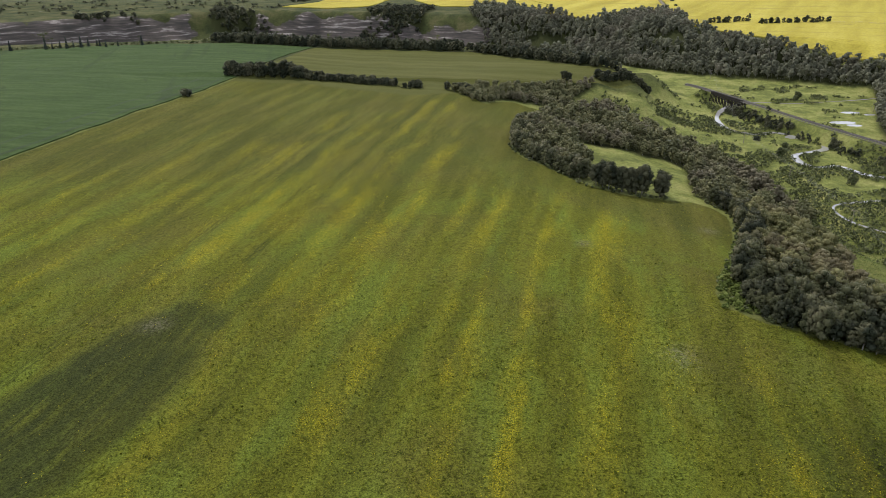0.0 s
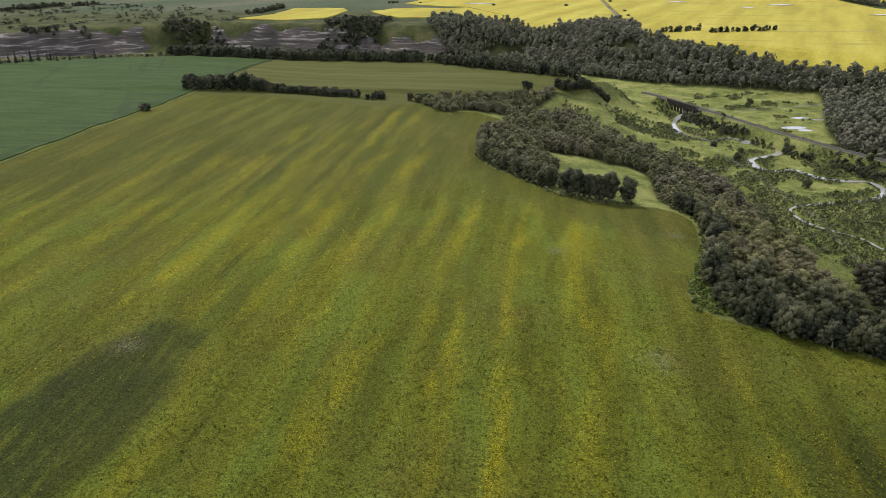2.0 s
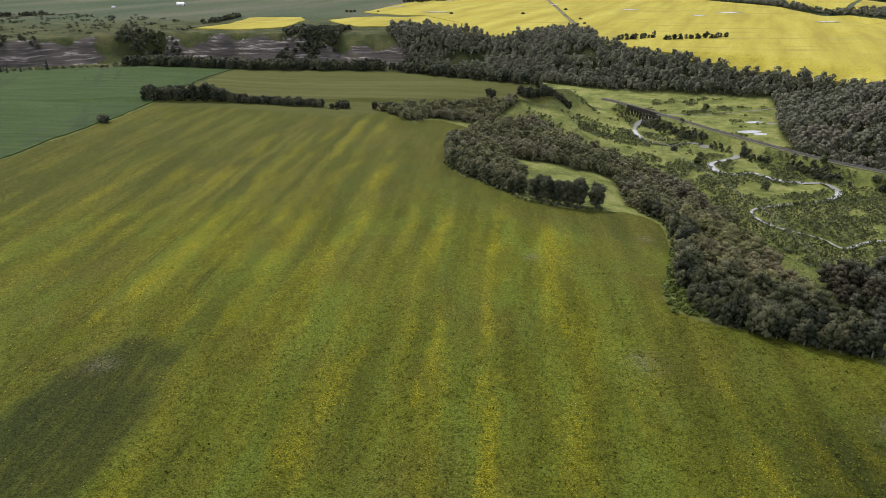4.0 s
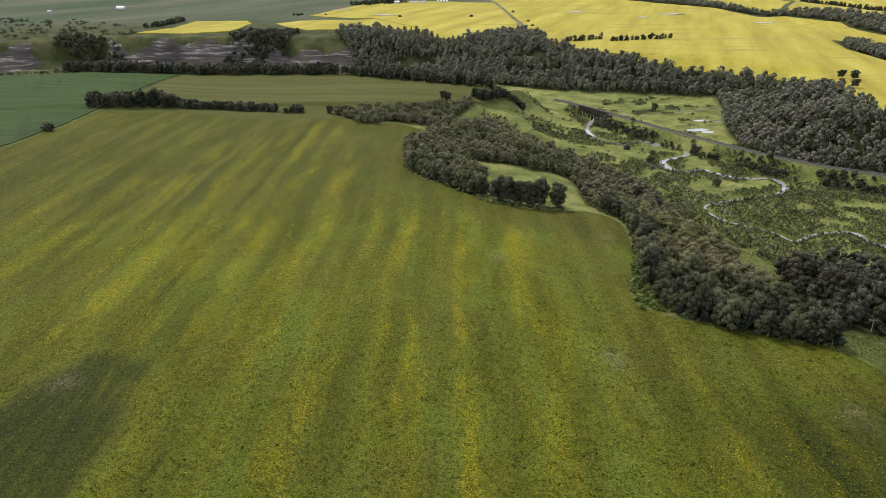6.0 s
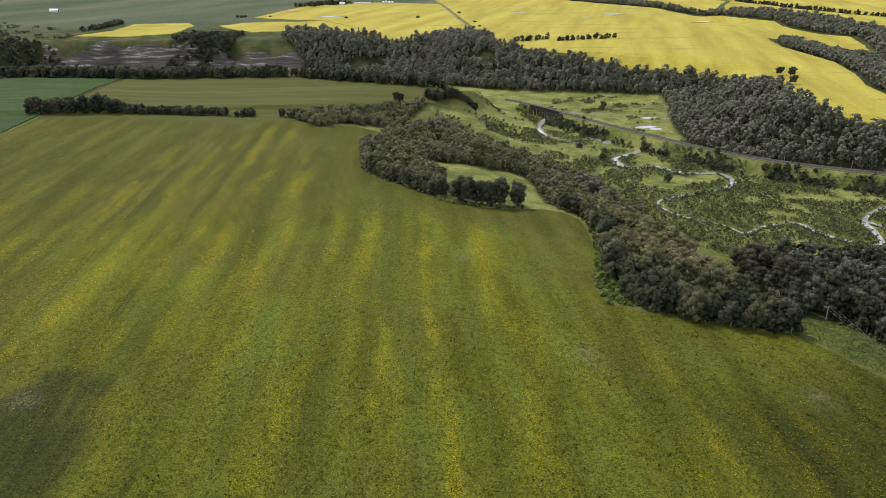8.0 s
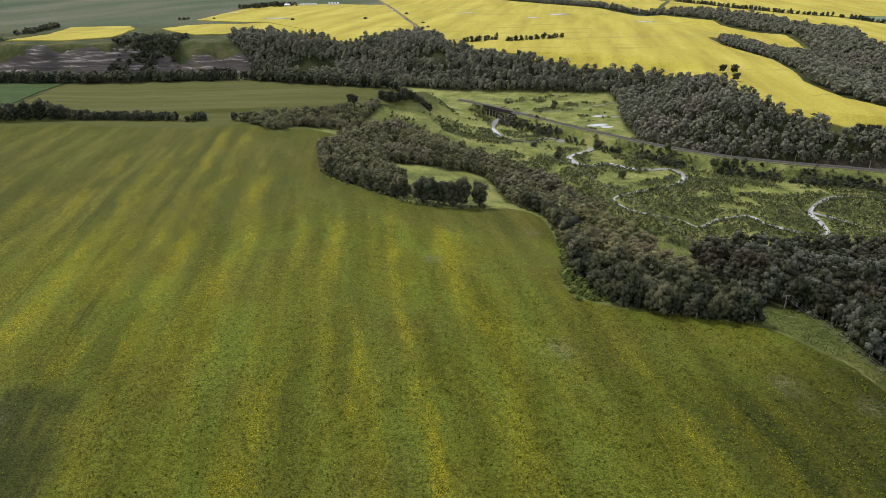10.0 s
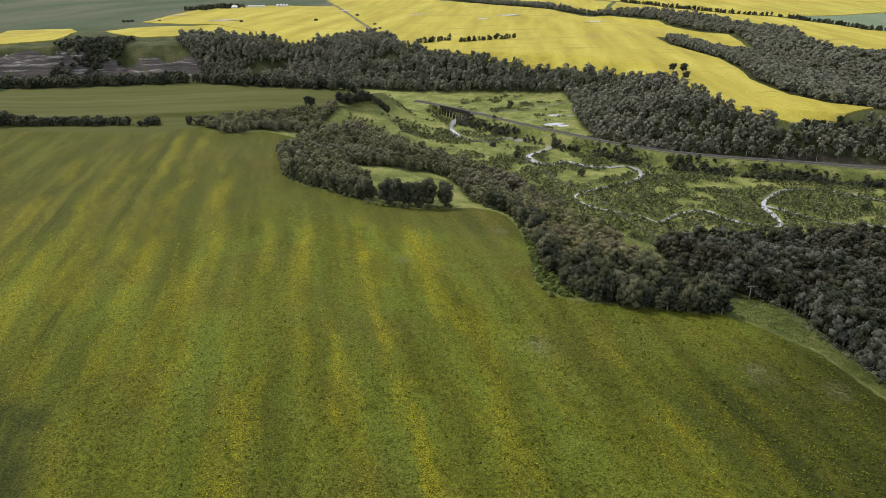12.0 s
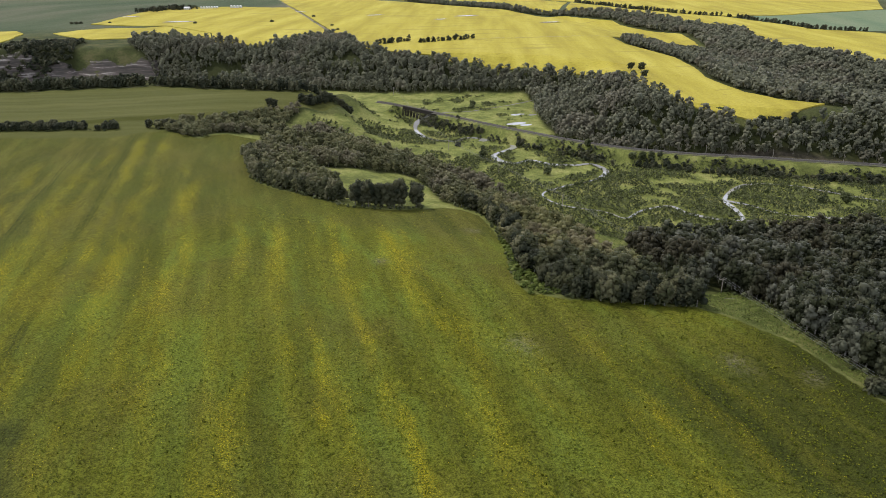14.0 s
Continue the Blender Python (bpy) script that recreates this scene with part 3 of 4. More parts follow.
BANK_WOOD = [(182, 178), (179, 193), (164, 198), (170, 225), (183, 252), (205, 280), (232, 298), (262, 300), (288, 281), (327, 272), (366, 263), (420, 248), (350, 200), (270, 160), (210, 112), (185, 84), (158, 84), (158, 112), (160, 132), (167, 150), (175, 165)]
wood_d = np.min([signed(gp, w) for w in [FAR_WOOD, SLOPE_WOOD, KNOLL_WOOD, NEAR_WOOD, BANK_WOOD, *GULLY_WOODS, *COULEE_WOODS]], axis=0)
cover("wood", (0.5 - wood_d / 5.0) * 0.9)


def scatter(poly, step, rng):
    """Uneven points inside a plan outline, about step apart."""
    a = np.array(poly, float)
    x0, y0, x1, y1 = *a.min(0), *a.max(0)
    g = np.stack(np.meshgrid(np.arange(x0, x1, step), np.arange(y0, y1, step)), -1).reshape(-1, 2)
    g = g + rng.uniform(-0.48, 0.48, g.shape) * step
    return g[inside(g, poly)]


def ragged_scatter(poly, step, rng, dense=0.9):
    """Points as scatter gives them, with gaps and an uneven outline."""
    g = scatter(poly, step, rng)
    d = signed(g, poly)
    return g[lattice_noise(g[:, 0] / 16 + 3, g[:, 1] / 16) + np.clip(-d / 14, 0, 1) * dense > 0.15 + rng.uniform(0, 0.4, len(g))]


def along_line(line, half, step, rng):
    pts = spline(line, step)
    out = []
    for q in pts:
        for k in range(max(1, int(2 * half / step))):
            out.append(q + rng.uniform(-half, half, 2))
    return np.array(out)


def crown_quads(rng, height, radius, base, leaves, size, lobes=13, spiky=False):
    """Leaf clumps of one crown round the origin, as separate quads."""
    if spiky:
        u = rng.uniform(0, 1, leaves) ** 1.4
        ang = rng.uniform(0, 6.283, leaves)
        r = radius * (1 - u) * rng.uniform(0.55, 1.08, leaves) + 0.1
        c = np.stack([r * np.cos(ang), r * np.sin(ang), base + (height - base) * u], 1)
        nrm = np.stack([np.cos(ang), np.sin(ang), np.full(leaves, 0.5)], 1)
    else:
        mid = np.zeros((lobes, 3))
        tall = height - base
        ang = np.arange(lobes) * 2.4 + rng.uniform(0, 6.283)
        off = radius * rng.uniform(0.25, 0.68, lobes)
        mid[:, 0], mid[:, 1] = off * np.cos(ang), off * np.sin(ang)
        mid[:, 2] = base + tall * (0.12 + 0.68 * (np.arange(lobes) + 0.5) / lobes)
        mid[-1, :2] *= 0.3
        rad = rng.uniform(0.34, 0.56, lobes) * radius
        k = rng.randint(0, lobes, leaves)
        d = rng.normal(size=(leaves, 3))
        d[:, 2] = np.where(rng.uniform(size=leaves) < 0.7, np.abs(d[:, 2]), d[:, 2])
        d /= np.linalg.norm(d, axis=1)[:, None]
        shell = rng.uniform(0.66, 1.10, leaves)[:, None]
        tall = np.array([1, 1, min(1.25, max(0.8, 0.36 * tall / radius))])
        c = mid[k] + d * shell * rad[k][:, None] * tall
        nrm = d
    core, core_soft = np.zeros((0, 4, 3)), np.zeros((0, 4, 3))
    if not spiky and leaves > 40:        # rounded inner clumps under the leaves
        cube = np.array([[x, y, z] for x in (-1, 1) for y in (-1, 1) for z in (-1, 1)]) / 3 ** 0.5
        sides = [(0, 1, 3, 2), (4, 6, 7, 5), (0, 4, 5, 1), (2, 3, 7, 6), (0, 2, 6, 4), (1, 5, 7, 3)]
        cores = []
        for m, r in list(zip(mid, rad))[::1 if leaves > 120 else 3]:
            a = rng.uniform(0, 6.283)
            turn = np.array([[math.cos(a), -math.sin(a), 0], [math.sin(a), math.cos(a), 0], [0, 0, 1]])
            d = cube @ turn.T
            cores.append((m + d * r * (0.74 if leaves > 120 else 1.0) * tall, d))
        core = np.array([c[list(f)] for c, d in cores for f in sides])
        core_soft = np.array([d[list(f)] * 0.9 + (0, 0, 0.18) for c, d in cores for f in sides])
    soft = nrm * 0.9 + (0, 0, 0.18) + rng.normal(0, 0.09, nrm.shape)
    soft /= np.linalg.norm(soft, axis=1)[:, None]
    nrm = nrm + (0, 0, 0.25) + rng.normal(0, 0.40, nrm.shape)
    nrm /= np.linalg.norm(nrm, axis=1)[:, None]
    up = np.cross(nrm, rng.normal(size=nrm.shape))
    up /= np.linalg.norm(up, axis=1)[:, None]
    side = np.cross(nrm, up)
    s = (size * rng.uniform(0.6, 1.25, leaves))[:, None]
    t = s * rng.uniform(0.55, 1.0, leaves)[:, None]
    droop = nrm * s * 0.25
    flakes = np.stack([c - up * s - droop, c - side * t, c + up * s - droop, c + side * t], 1)
    return np.concatenate([flakes, core]), np.concatenate([np.repeat(soft[:, None], 4, 1), core_soft])


def stem_quads(height, radius, sides=4):
    a = np.arange(sides) * 6.283 / sides
    lo = np.stack([radius * np.cos(a), radius * np.sin(a), np.full(sides, -0.6)], 1)
    hi = np.stack([0.35 * radius * np.cos(a), 0.35 * radius * np.sin(a), np.full(sides, height)], 1)
    return np.stack([lo, np.roll(lo, -1, 0), np.roll(hi, -1, 0), hi], 1)


def woodland(name, points, mat, height, radius, leaves, size, seed, label, category="woodland", base=0.3, stems=True, spiky=False, spread=0.25):
    """Many crowns as one object, with their stems under it."""
    rng = np.random.RandomState(seed)
    forms = [crown_quads(rng, 1.0 * height, radius, base * height, leaves, size, spiky=spiky) for k in range(10)]
    z = land(points, False)
    out, bare, shade = [], [], []
    for (x, y), h in zip(points, z):
        q, soft = forms[rng.randint(10)]
        s = 1 + rng.normal(0, spread * 0.6)
        s = min(max(s, 0.55), 1.6)
        a = rng.uniform(0, 6.283)
        c, d = math.cos(a), math.sin(a)
        rot = np.array([[c, -d, 0], [d, c, 0], [0, 0, 1]]) * np.array([s, s, s * rng.uniform(0.85, 1.15)])[:, None]
        out.append(q @ rot.T + (x, y, h))
        shade.append(soft @ np.array([[c, -d, 0], [d, c, 0], [0, 0, 1]]).T)
        if stems:
            bare.append(stem_quads(height * 0.8 * s, 0.13) + (x, y, h))
    ob = tagged(quads_object(name, np.concatenate(out), mat, None, np.concatenate(shade)), label, category, kind="stuff")
    if stems:
        tagged(quads_object("stems", np.concatenate(bare), M_BARK, ob), kind="stuff")
    return ob


rng = np.random.RandomState(4)
GLADES = [[(118, 1036), (173, 1025), (170, 990), (121, 1002)], [(268, 945), (306, 925), (298, 890), (266, 917)]]
g = scatter(FAR_WOOD, 5.9, rng)
g = g[np.min([signed(g, w) for w in GLADES], axis=0) > 3 * lattice_noise(g[:, 0] / 7, g[:, 1] / 7)]
woodland("far_woodland", g, M_LEAF_WOOD, 11, 3.6, 58, 0.86, 11, "dense grey-green poplar woodland on the valley side", base=0.2, spread=0.42)
for k, w in enumerate(GULLY_WOODS):
    woodland("gully_woodland", ragged_scatter(w, 6.0, rng), M_LEAF_DARK, 7, 3.6, 50, 0.95, 20 + k, "dark green thicket on the clay bluff", base=0.05, stems=False)
for k, w in enumerate(COULEE_WOODS):
    woodland("coulee_woodland", scatter(w, 8.0 + 2 * k, rng), M_LEAF_WOOD, 11, 5.0 + k, 42, 1.5, 30 + k, "dark poplar woodland filling a side valley", base=0.15, stems=k == 0)
for k, (line, half, h) in enumerate(HEDGES):
    woodland("hedgerow", along_line(line, half, 2.9 if k < 3 else 4 if k < 5 else 7, rng), M_LEAF_DARK, h, 3.0, 56 if k < 3 else 44, 0.78 if k < 3 else 1.1, 40 + k, "dark green hedgerow of poplar and willow", "hedgerow", base=0.05, stems=False)
snags = scatter([(385, 640), (440, 690), (470, 650), (440, 590), (400, 560)], 6.5, rng)
snag_quads = np.concatenate([stem_quads(rng.uniform(9, 13), 0.20, 3) + (x, y, h) for (x, y), h in zip(snags, land(snags, False))])
tagged(quads_object("dead_trunks", snag_quads, M_BARK), "bare grey dead trunks standing in the woodland", "dead trees", kind="stuff")
woodland("slope_woodland", scatter(SLOPE_WOOD, 5.0, rng), M_LEAF_BROWN, 8, 2.8, 130, 0.50, 60, "thin brownish poplar woodland on the valley slope", base=0.12, spread=0.45)
woodland("knoll_woodland", scatter(KNOLL_WOOD, 4.8, rng), M_LEAF_BROWN, 6, 2.8, 160, 0.50, 61, "olive green thicket on a grassy knoll", base=0.1)
g = scatter(NEAR_WOOD, 5.0, rng)
front_half = g[:, 1] + 0.5 * g[:, 0] < 305 + 14 * lattice_noise(g[:, 0] / 11, g[:, 1] / 11)
woodland("near_woodland", g[front_half], M_LEAF, 8.8, 3.0, 620, 0.27, 62, "dense dark poplar woodland beside the hay meadow", base=0.12, spread=0.5)
woodland("near_woodland", g[~front_half], M_LEAF_OLIVE, 7.6, 3.0, 480, 0.30, 68, "lighter olive poplar woodland on the slope above the creek", base=0.12, spread=0.5)
g = scatter(BANK_WOOD, 5.6, rng)
near_bank = g[:, 0] + g[:, 1] < 430
woodland("bank_woodland", g[near_bank], M_LEAF_SILVER, 11, 3.2, 320, 0.35, 63, "dense silvery poplar woodland on the creek bank", base=0.15, spread=0.5)
woodland("bank_woodland", g[~near_bank], M_LEAF_SILVER, 10, 3.3, 125, 0.52, 69, "silvery poplar woodland further along the creek", base=0.15, spread=0.5)

low_edge = np.vstack([along_line([(-520, 738), (-455, 748), (-400, 760), (-340, 780), (-245, 794)], 4, 4.0, rng), along_line([(-620, 730), (-520, 738)], 5, 5.0, rng)])
woodland("field_edge_scrub", low_edge, M_SHRUB, 2.2, 1.8, 26, 0.6, 64, "low scrub along the far edge of the grain field", "scrub", base=0.0, stems=False, spread=0.5)

fringe = np.vstack([along_line(l, 1.6, 2.6, rng) for l in ([(158, 120), (163, 142), (170, 156), (179, 174), (178, 190)], [(156, 184), (150, 182), (134, 190), (118, 201), (107, 209), (102, 220), (105, 236), (113, 252), (123, 270), (132, 290), (140, 312), (145, 334), (138, 352)],
                                                            [(116, 348), (97, 350), (80, 356), (70, 370), (60, 387), (49, 402), (43, 418), (46, 450), (57, 496)], [(-26, 588), (-70, 607), (-120, 617)])])
verge = scatter([(148, 100), (154, 132), (156, 145), (155, 168), (151, 181), (158, 190), (178, 190), (180, 176), (172, 160), (163, 142), (158, 118), (158, 90)], 0.7, rng)
corner = scatter([(97, 214), (99, 229), (108, 246), (120, 267), (130, 289), (134, 287), (124, 266), (114, 246), (110, 230), (111, 214), (106, 208)], 1.9, rng)
woodland("corner_scrub", corner, M_VERGE, 1.5, 1.2, 60, 0.22, 67, "light green leafy scrub at the corner of the wood", "scrub", base=0.0, stems=False, spread=0.6)
woodland("wood_edge_scrub", fringe, M_SHRUB, 1.3, 1.1, 46, 0.24, 65, "low leafy scrub along the foot of the trees", "scrub", base=0.0, stems=False, spread=0.6)

g = ragged_scatter([(-760, 1150), (-620, 1100), (-430, 1150), (-280, 1190), (-240, 1240), (-290, 1340), (-420, 1500), (-760, 1600)], 9.0, rng, 0.0)
woodland("range_scrub", g, M_LEAF_DARK, 2.6, 3.2, 24, 0.9, 66, "patches of dark scrub on rolling rangeland", "scrub", base=0.0, stems=False, spread=0.5)

# ---- willow scrub of the valley floor ----
g = scatter([(180, 330), (250, 290), (420, 180), (640, 120), (560, 260), (440, 345), (368, 425), (342, 500), (366, 600), (430, 690), (400, 745), (300, 790), (262, 705), (190, 640), (150, 610), (190, 500), (205, 420)], 2.35, rng)
to_creek = np.minimum(seg_distances(g, RIVER_LINE[::2]).min(0), seg_distances(g, ARM_LINE).min(0))
to_rail = seg_distances(g, RAIL_LINE[::3]).min(0)
clump = lattice_noise(g[:, 0] / 22, g[:, 1] / 22) + 0.6 * lattice_noise(g[:, 0] / 8 + 7, g[:, 1] / 8)
behind = (g[:, 1] > 545) & (g[:, 0] > 300 + (571 - g[:, 1]) * 0.32)
wet = -0.45 * behind + 0.60 * np.exp(-(to_creek / 16) ** 2) + 0.50 * np.exp(-((to_rail - 14) / 8) ** 2) * ~behind + 0.38 * (g[:, 1] < 430)
keep = (clump + wet > 0.06 + 0.22 * (g[:, 1] > 425) + rng.uniform(-0.15, 0.15, len(g))) & (to_creek > 3.6 - 1.8 * (g[:, 1] < 425) * (rng.uniform(0, 1, len(g)) < 0.5)) & (to_rail > 8) & (land(g, False) < -24)
for x, y, rx, ry in PONDS:
    keep &= np.hypot((g[:, 0] - x) / (rx + 3), (g[:, 1] - y) / (ry + 3)) > 1.3
woodland("willow_scrub", g[keep], M_SHRUB, 1.9, 1.35, 15, 0.46, 70, "low grey-green willow scrub on the valley floor", "scrub", base=0.02, stems=False, spread=0.5)
run = RIVER_LINE[(RIVER_LINE[:, 1] < 432) & (RIVER_LINE[:, 1] > 300)]
g = np.concatenate([run + (-1.6, -3.0) + rng.normal(0, 1.3, run.shape) for k in range(2)])
g = g[(seg_distances(g, RIVER_LINE).min(0) > 2.2) & ((g[:, 1] > 396) | (lattice_noise(g[:, 0] / 9, g[:, 1] / 9) > 0.0))]
woodland("creek_willows", g, M_SHRUB, 2.6, 1.5, 30, 0.40, 74, "dense willow bushes along the creek bank", "scrub", base=0.0, stems=False, spread=0.4)
side = np.gradient(RAIL_LINE, axis=0)
side = np.stack([side[:, 1], -side[:, 0]], 1) / np.linalg.norm(side, axis=1)[:, None]
for lo, hi, off, tall, seed in ((440, 655, 15, 4.2, 72), (300, 470, 17, 3.6, 73)):
    run = RAIL_LINE[(RAIL_LINE[:, 1] > lo) & (RAIL_LINE[:, 1] < hi)] + side[(RAIL_LINE[:, 1] > lo) & (RAIL_LINE[:, 1] < hi)] * off
    g = np.concatenate([run + rng.normal(0, 3.5, run.shape) for k in range(10)])
    g = g[(seg_distances(g, RIVER_LINE[::2]).min(0) > 3.5) & (lattice_noise(g[:, 0] / 12, g[:, 1] / 12) > -0.35)]
    woodland("embankment_willows", g, M_LEAF_DARK, tall, 1.9, 46, 0.42, seed, "dark willow thicket at the foot of the railway bank", "scrub", base=0.02, stems=False, spread=0.5)
g = scatter([(120, 620), (170, 560), (205, 520), (230, 600), (262, 700), (200, 690), (160, 650)], 4.5, rng)
g = g[lattice_noise(g[:, 0] / 14, g[:, 1] / 14) > 0.25]
woodland("slope_scrub", g, M_SHRUB, 2.0, 1.5, 26, 0.5, 71, "scattered shrubs on the grassy slope", "scrub", base=0.02, stems=False, spread=0.5)

# ---- herbs and flowers of the meadow ----
def herbs(name, points, mat, size, tall, leaves, seed, label):
    r = np.random.RandomState(seed)
    n = len(points)
    c = np.repeat(np.column_stack([points, land(points, False) + 0.05]), leaves, 0) + r.normal(0, 1, (n * leaves, 3)) * (size * 0.7, size * 0.7, 0)
    c[:, 2] += r.uniform(0.3, 1.0, n * leaves) * tall
    nrm = r.normal(0, 0.5, (n * leaves, 3)) + (0, 0, 0.8)
    nrm /= np.linalg.norm(nrm, axis=1)[:, None]
    up = np.cross(nrm, r.normal(size=nrm.shape))
    up /= np.linalg.norm(up, axis=1)[:, None]
    side = np.cross(nrm, up)
    s = (size * r.uniform(0.5, 1.2, n * leaves))[:, None]
    soft = nrm * 0.3 + (0, 0, 1)
    soft /= np.linalg.norm(soft, axis=1)[:, None]
    tagged(quads_object(name, np.stack([c - up * s, c - side * s * 0.7, c + up * s, c + side * s * 0.7], 1), mat, None, soft), label, "herbs", kind="stuff")


g = np.column_stack([rng.uniform(-190, 190, 240000), 60 + 300 * rng.uniform(0, 1, 240000) ** 1.3])
g = g[g[:, 1] > 0.577 * (np.abs(g[:, 0] + 30) - 60) + 20]
g = g[signed(g, HAY) < -1]
pick = rng.uniform(0, 1, len(g))
b = bloom(g)
herbs("meadow_flowers", g[pick < 0.008 + b * 0.6], M_FLOWER, 0.125, 0.5, 2, 5, "drifts of small yellow flowers in the hay meadow")
strip = scatter([(162, 236), (171, 268), (181, 302), (188, 345), (205, 365), (230, 370), (245, 330), (229, 313), (205, 284), (184, 256), (170, 230)], 1.1, rng)
verge = np.vstack([verge, strip])
herbs("verge_weeds", verge, M_VERGE, 0.34, 0.5, 2, 7, "rank green weeds on the verge below the power line")
herbs("meadow_weeds", g[(pick > 0.72 + 0.24 * smooth((g[:, 1] - 190) / 90)) & (signed(g, MOWN) > 2)], M_WEED, 0.30, 0.40, 2, 6, "tufts of coarse green weeds in the hay meadow")

# ---- crops: closed sheets as tall as the crop ----
from mathutils.geometry import delaunay_2d_cdt


def crop_field(name, outline, tall, mat, label, step=14.0):
    rng = np.random.RandomState(len(outline))
    edge = []
    a = np.array(outline, float)
    for p, q in zip(a, np.roll(a, -1, 0)):
        n = max(1, int(np.hypot(*(q - p)) / 9))
        for u in np.arange(n) / n:
            edge.append(p + (q - p) * u + rng.uniform(-0.7, 0.7, 2))
    edge = np.array(edge)
    x0, y0, x1, y1 = *edge.min(0), *edge.max(0)
    g = np.stack(np.meshgrid(np.arange(x0, x1, step), np.arange(y0, y1, step)), -1).reshape(-1, 2)
    g = g[signed(g, outline) < -step * 0.35]
    n = len(edge)
    v2 = [Vector(p) for p in np.vstack([edge, g])]
    vs, _, fs, *_ = delaunay_2d_cdt(v2, [(i, (i + 1) % n) for i in range(n)], [], 1, 1e-4)
    p = np.array([tuple(v) for v in vs])
    top = np.column_stack([p, land(p, False) + tall])
    count = {}
    for f in fs:
        for i, j in zip(f, (*f[1:], f[0])):
            count[(i, j)] = 1
    rim = [(i, j) for i, j in count if (j, i) not in count]
    low = {}
    verts = [tuple(t) for t in top]
    for e in rim:
        for i in e:
            if i not in low:
                low[i] = len(verts)
                verts.append((top[i, 0], top[i, 1], top[i, 2] - tall - 0.6))
    faces = [tuple(f) for f in fs] + [(j, i, low[i], low[j]) for i, j in rim]
    return tagged(mesh_object(name, verts, faces, mat), label, "crop field", kind="structure")


CANOLA_A = [(12, 1496), (123, 1723), (204, 1889), (369, 1912), (478, 1830), (343, 1125), (328, 1108), (262, 1066), (212, 1060), (155, 1115), (178, 1250), (130, 1400), (60, 1440)]
CANOLA_B = [(-262, 1225), (-236, 1268), (-215, 1300), (-205, 1345), (-195, 1400), (-150, 1412), (-103, 1405), (-92, 1360), (-101, 1322), (-108, 1270), (-122, 1225), (-155, 1216), (-190, 1204), (-225, 1216)]
CANOLA_G = [(-50, 1340), (-10, 1378), (36, 1392), (96, 1378), (126, 1398), (176, 1250), (153, 1118), (112, 1190), (60, 1218), (0, 1222), (-25, 1260)]
CANOLA_C = [(351, 1125), (345, 1040), (326, 955), (345, 898), (380, 862), (428, 815), (464, 766), (493, 718), (491, 660), (472, 578), (430, 482), (431, 452), (452, 408), (482, 396), (533, 404),
            (515, 430), (519, 477), (550, 554), (602, 622), (664, 718), (694, 842), (740, 932), (778, 938), (812, 924), (834, 838), (857, 852), (903, 911), (960, 1000), (1008, 1218), (1040, 1282), (1040, 1456),
            (998, 1538), (905, 1600), (812, 1900), (690, 2300), (560, 2250), (486, 1830)]
CANOLA_D = [(825, 530), (857, 600), (884, 706), (926, 800), (1020, 904), (1028, 995), (1086, 1130), (1132, 1394), (1072, 1500), (1235, 1690), (1212, 1465), (1200, 1259), (1232, 1176), (1228, 1140), (1175, 946), (1145, 865), (1186, 800), (1150, 560), (900, 470)]
CANOLA_E = [(965, 1665), (1062, 1510), (1225, 1695), (1100, 2300), (800, 2350), (855, 1935)]
CANOLA_F = [(1250, 1140), (1255, 1176), (1222, 1259), (1235, 1465), (1262, 1686), (1130, 2300), (2300, 2400), (2300, 1500), (1790, 1150), (1385, 1132)]
FAR_GREEN = [(1205, 815), (1168, 868), (1196, 946), (1250, 1136), (1385, 1126), (1790, 1142), (1500, 700)]
crop_field("grain_field", FAR_GREEN, 0.6, M_FARCROP, "far pale green grain field")
crop_field("canola_field", CANOLA_A, 1.2, M_CANOLA, "yellow canola field in full bloom")
crop_field("canola_field", CANOLA_B, 1.2, M_CANOLA, "small yellow canola field above the bluff")
crop_field("canola_field", CANOLA_G, 1.2, M_CANOLA, "patchy yellow canola behind the valley woods")
crop_field("canola_field", CANOLA_C, 1.2, M_CANOLA, "broad yellow canola field above the woods")
crop_field("canola_field", CANOLA_D, 1.2, M_CANOLA, "yellow canola field beyond the side valley")
crop_field("canola_field", CANOLA_E, 1.2, M_CANOLA, "far yellow canola field")
crop_field("canola_field", CANOLA_F, 1.2, M_CANOLA, "far yellow canola field")
crop_field("grain_field", GREEN, 0.6, M_GREEN, "bluish green young grain field", 10.0)

# ---- water ----
def ribbon(name, line, width, z, mat, label, category):
    rng = np.random.RandomState(len(line))
    d = np.gradient(line, axis=0)
    d /= np.linalg.norm(d, axis=1)[:, None]
    nrm = np.stack([-d[:, 1], d[:, 0]], 1)
    w = width * (0.8 + 0.35 * smooth((line[:, 1] - 410) / 40) - 0.36 * (line[:, 0] < 290) * smooth((425 - line[:, 1]) / 25)) * (0.5 - 0.28 * smooth((line[:, 0] - 0.5 * line[:, 1] + 60) / 30) * (line[:, 1] > 660)) * (1 + 0.25 * np.sin(np.arange(len(line)) * 0.37) + rng.uniform(-0.1, 0.1, len(line)))
    zz = np.full(len(line), z) if np.isscalar(z) else z
    a = np.column_stack([line + nrm * w[:, None], zz])
    b = np.column_stack([line - nrm * w[:, None], zz])
    n = len(line)
    return tagged(mesh_object(name, np.vstack([a, b]), [(i, n + i, n + i + 1, i + 1) for i in range(n - 1)], mat), label, category, kind="structure")


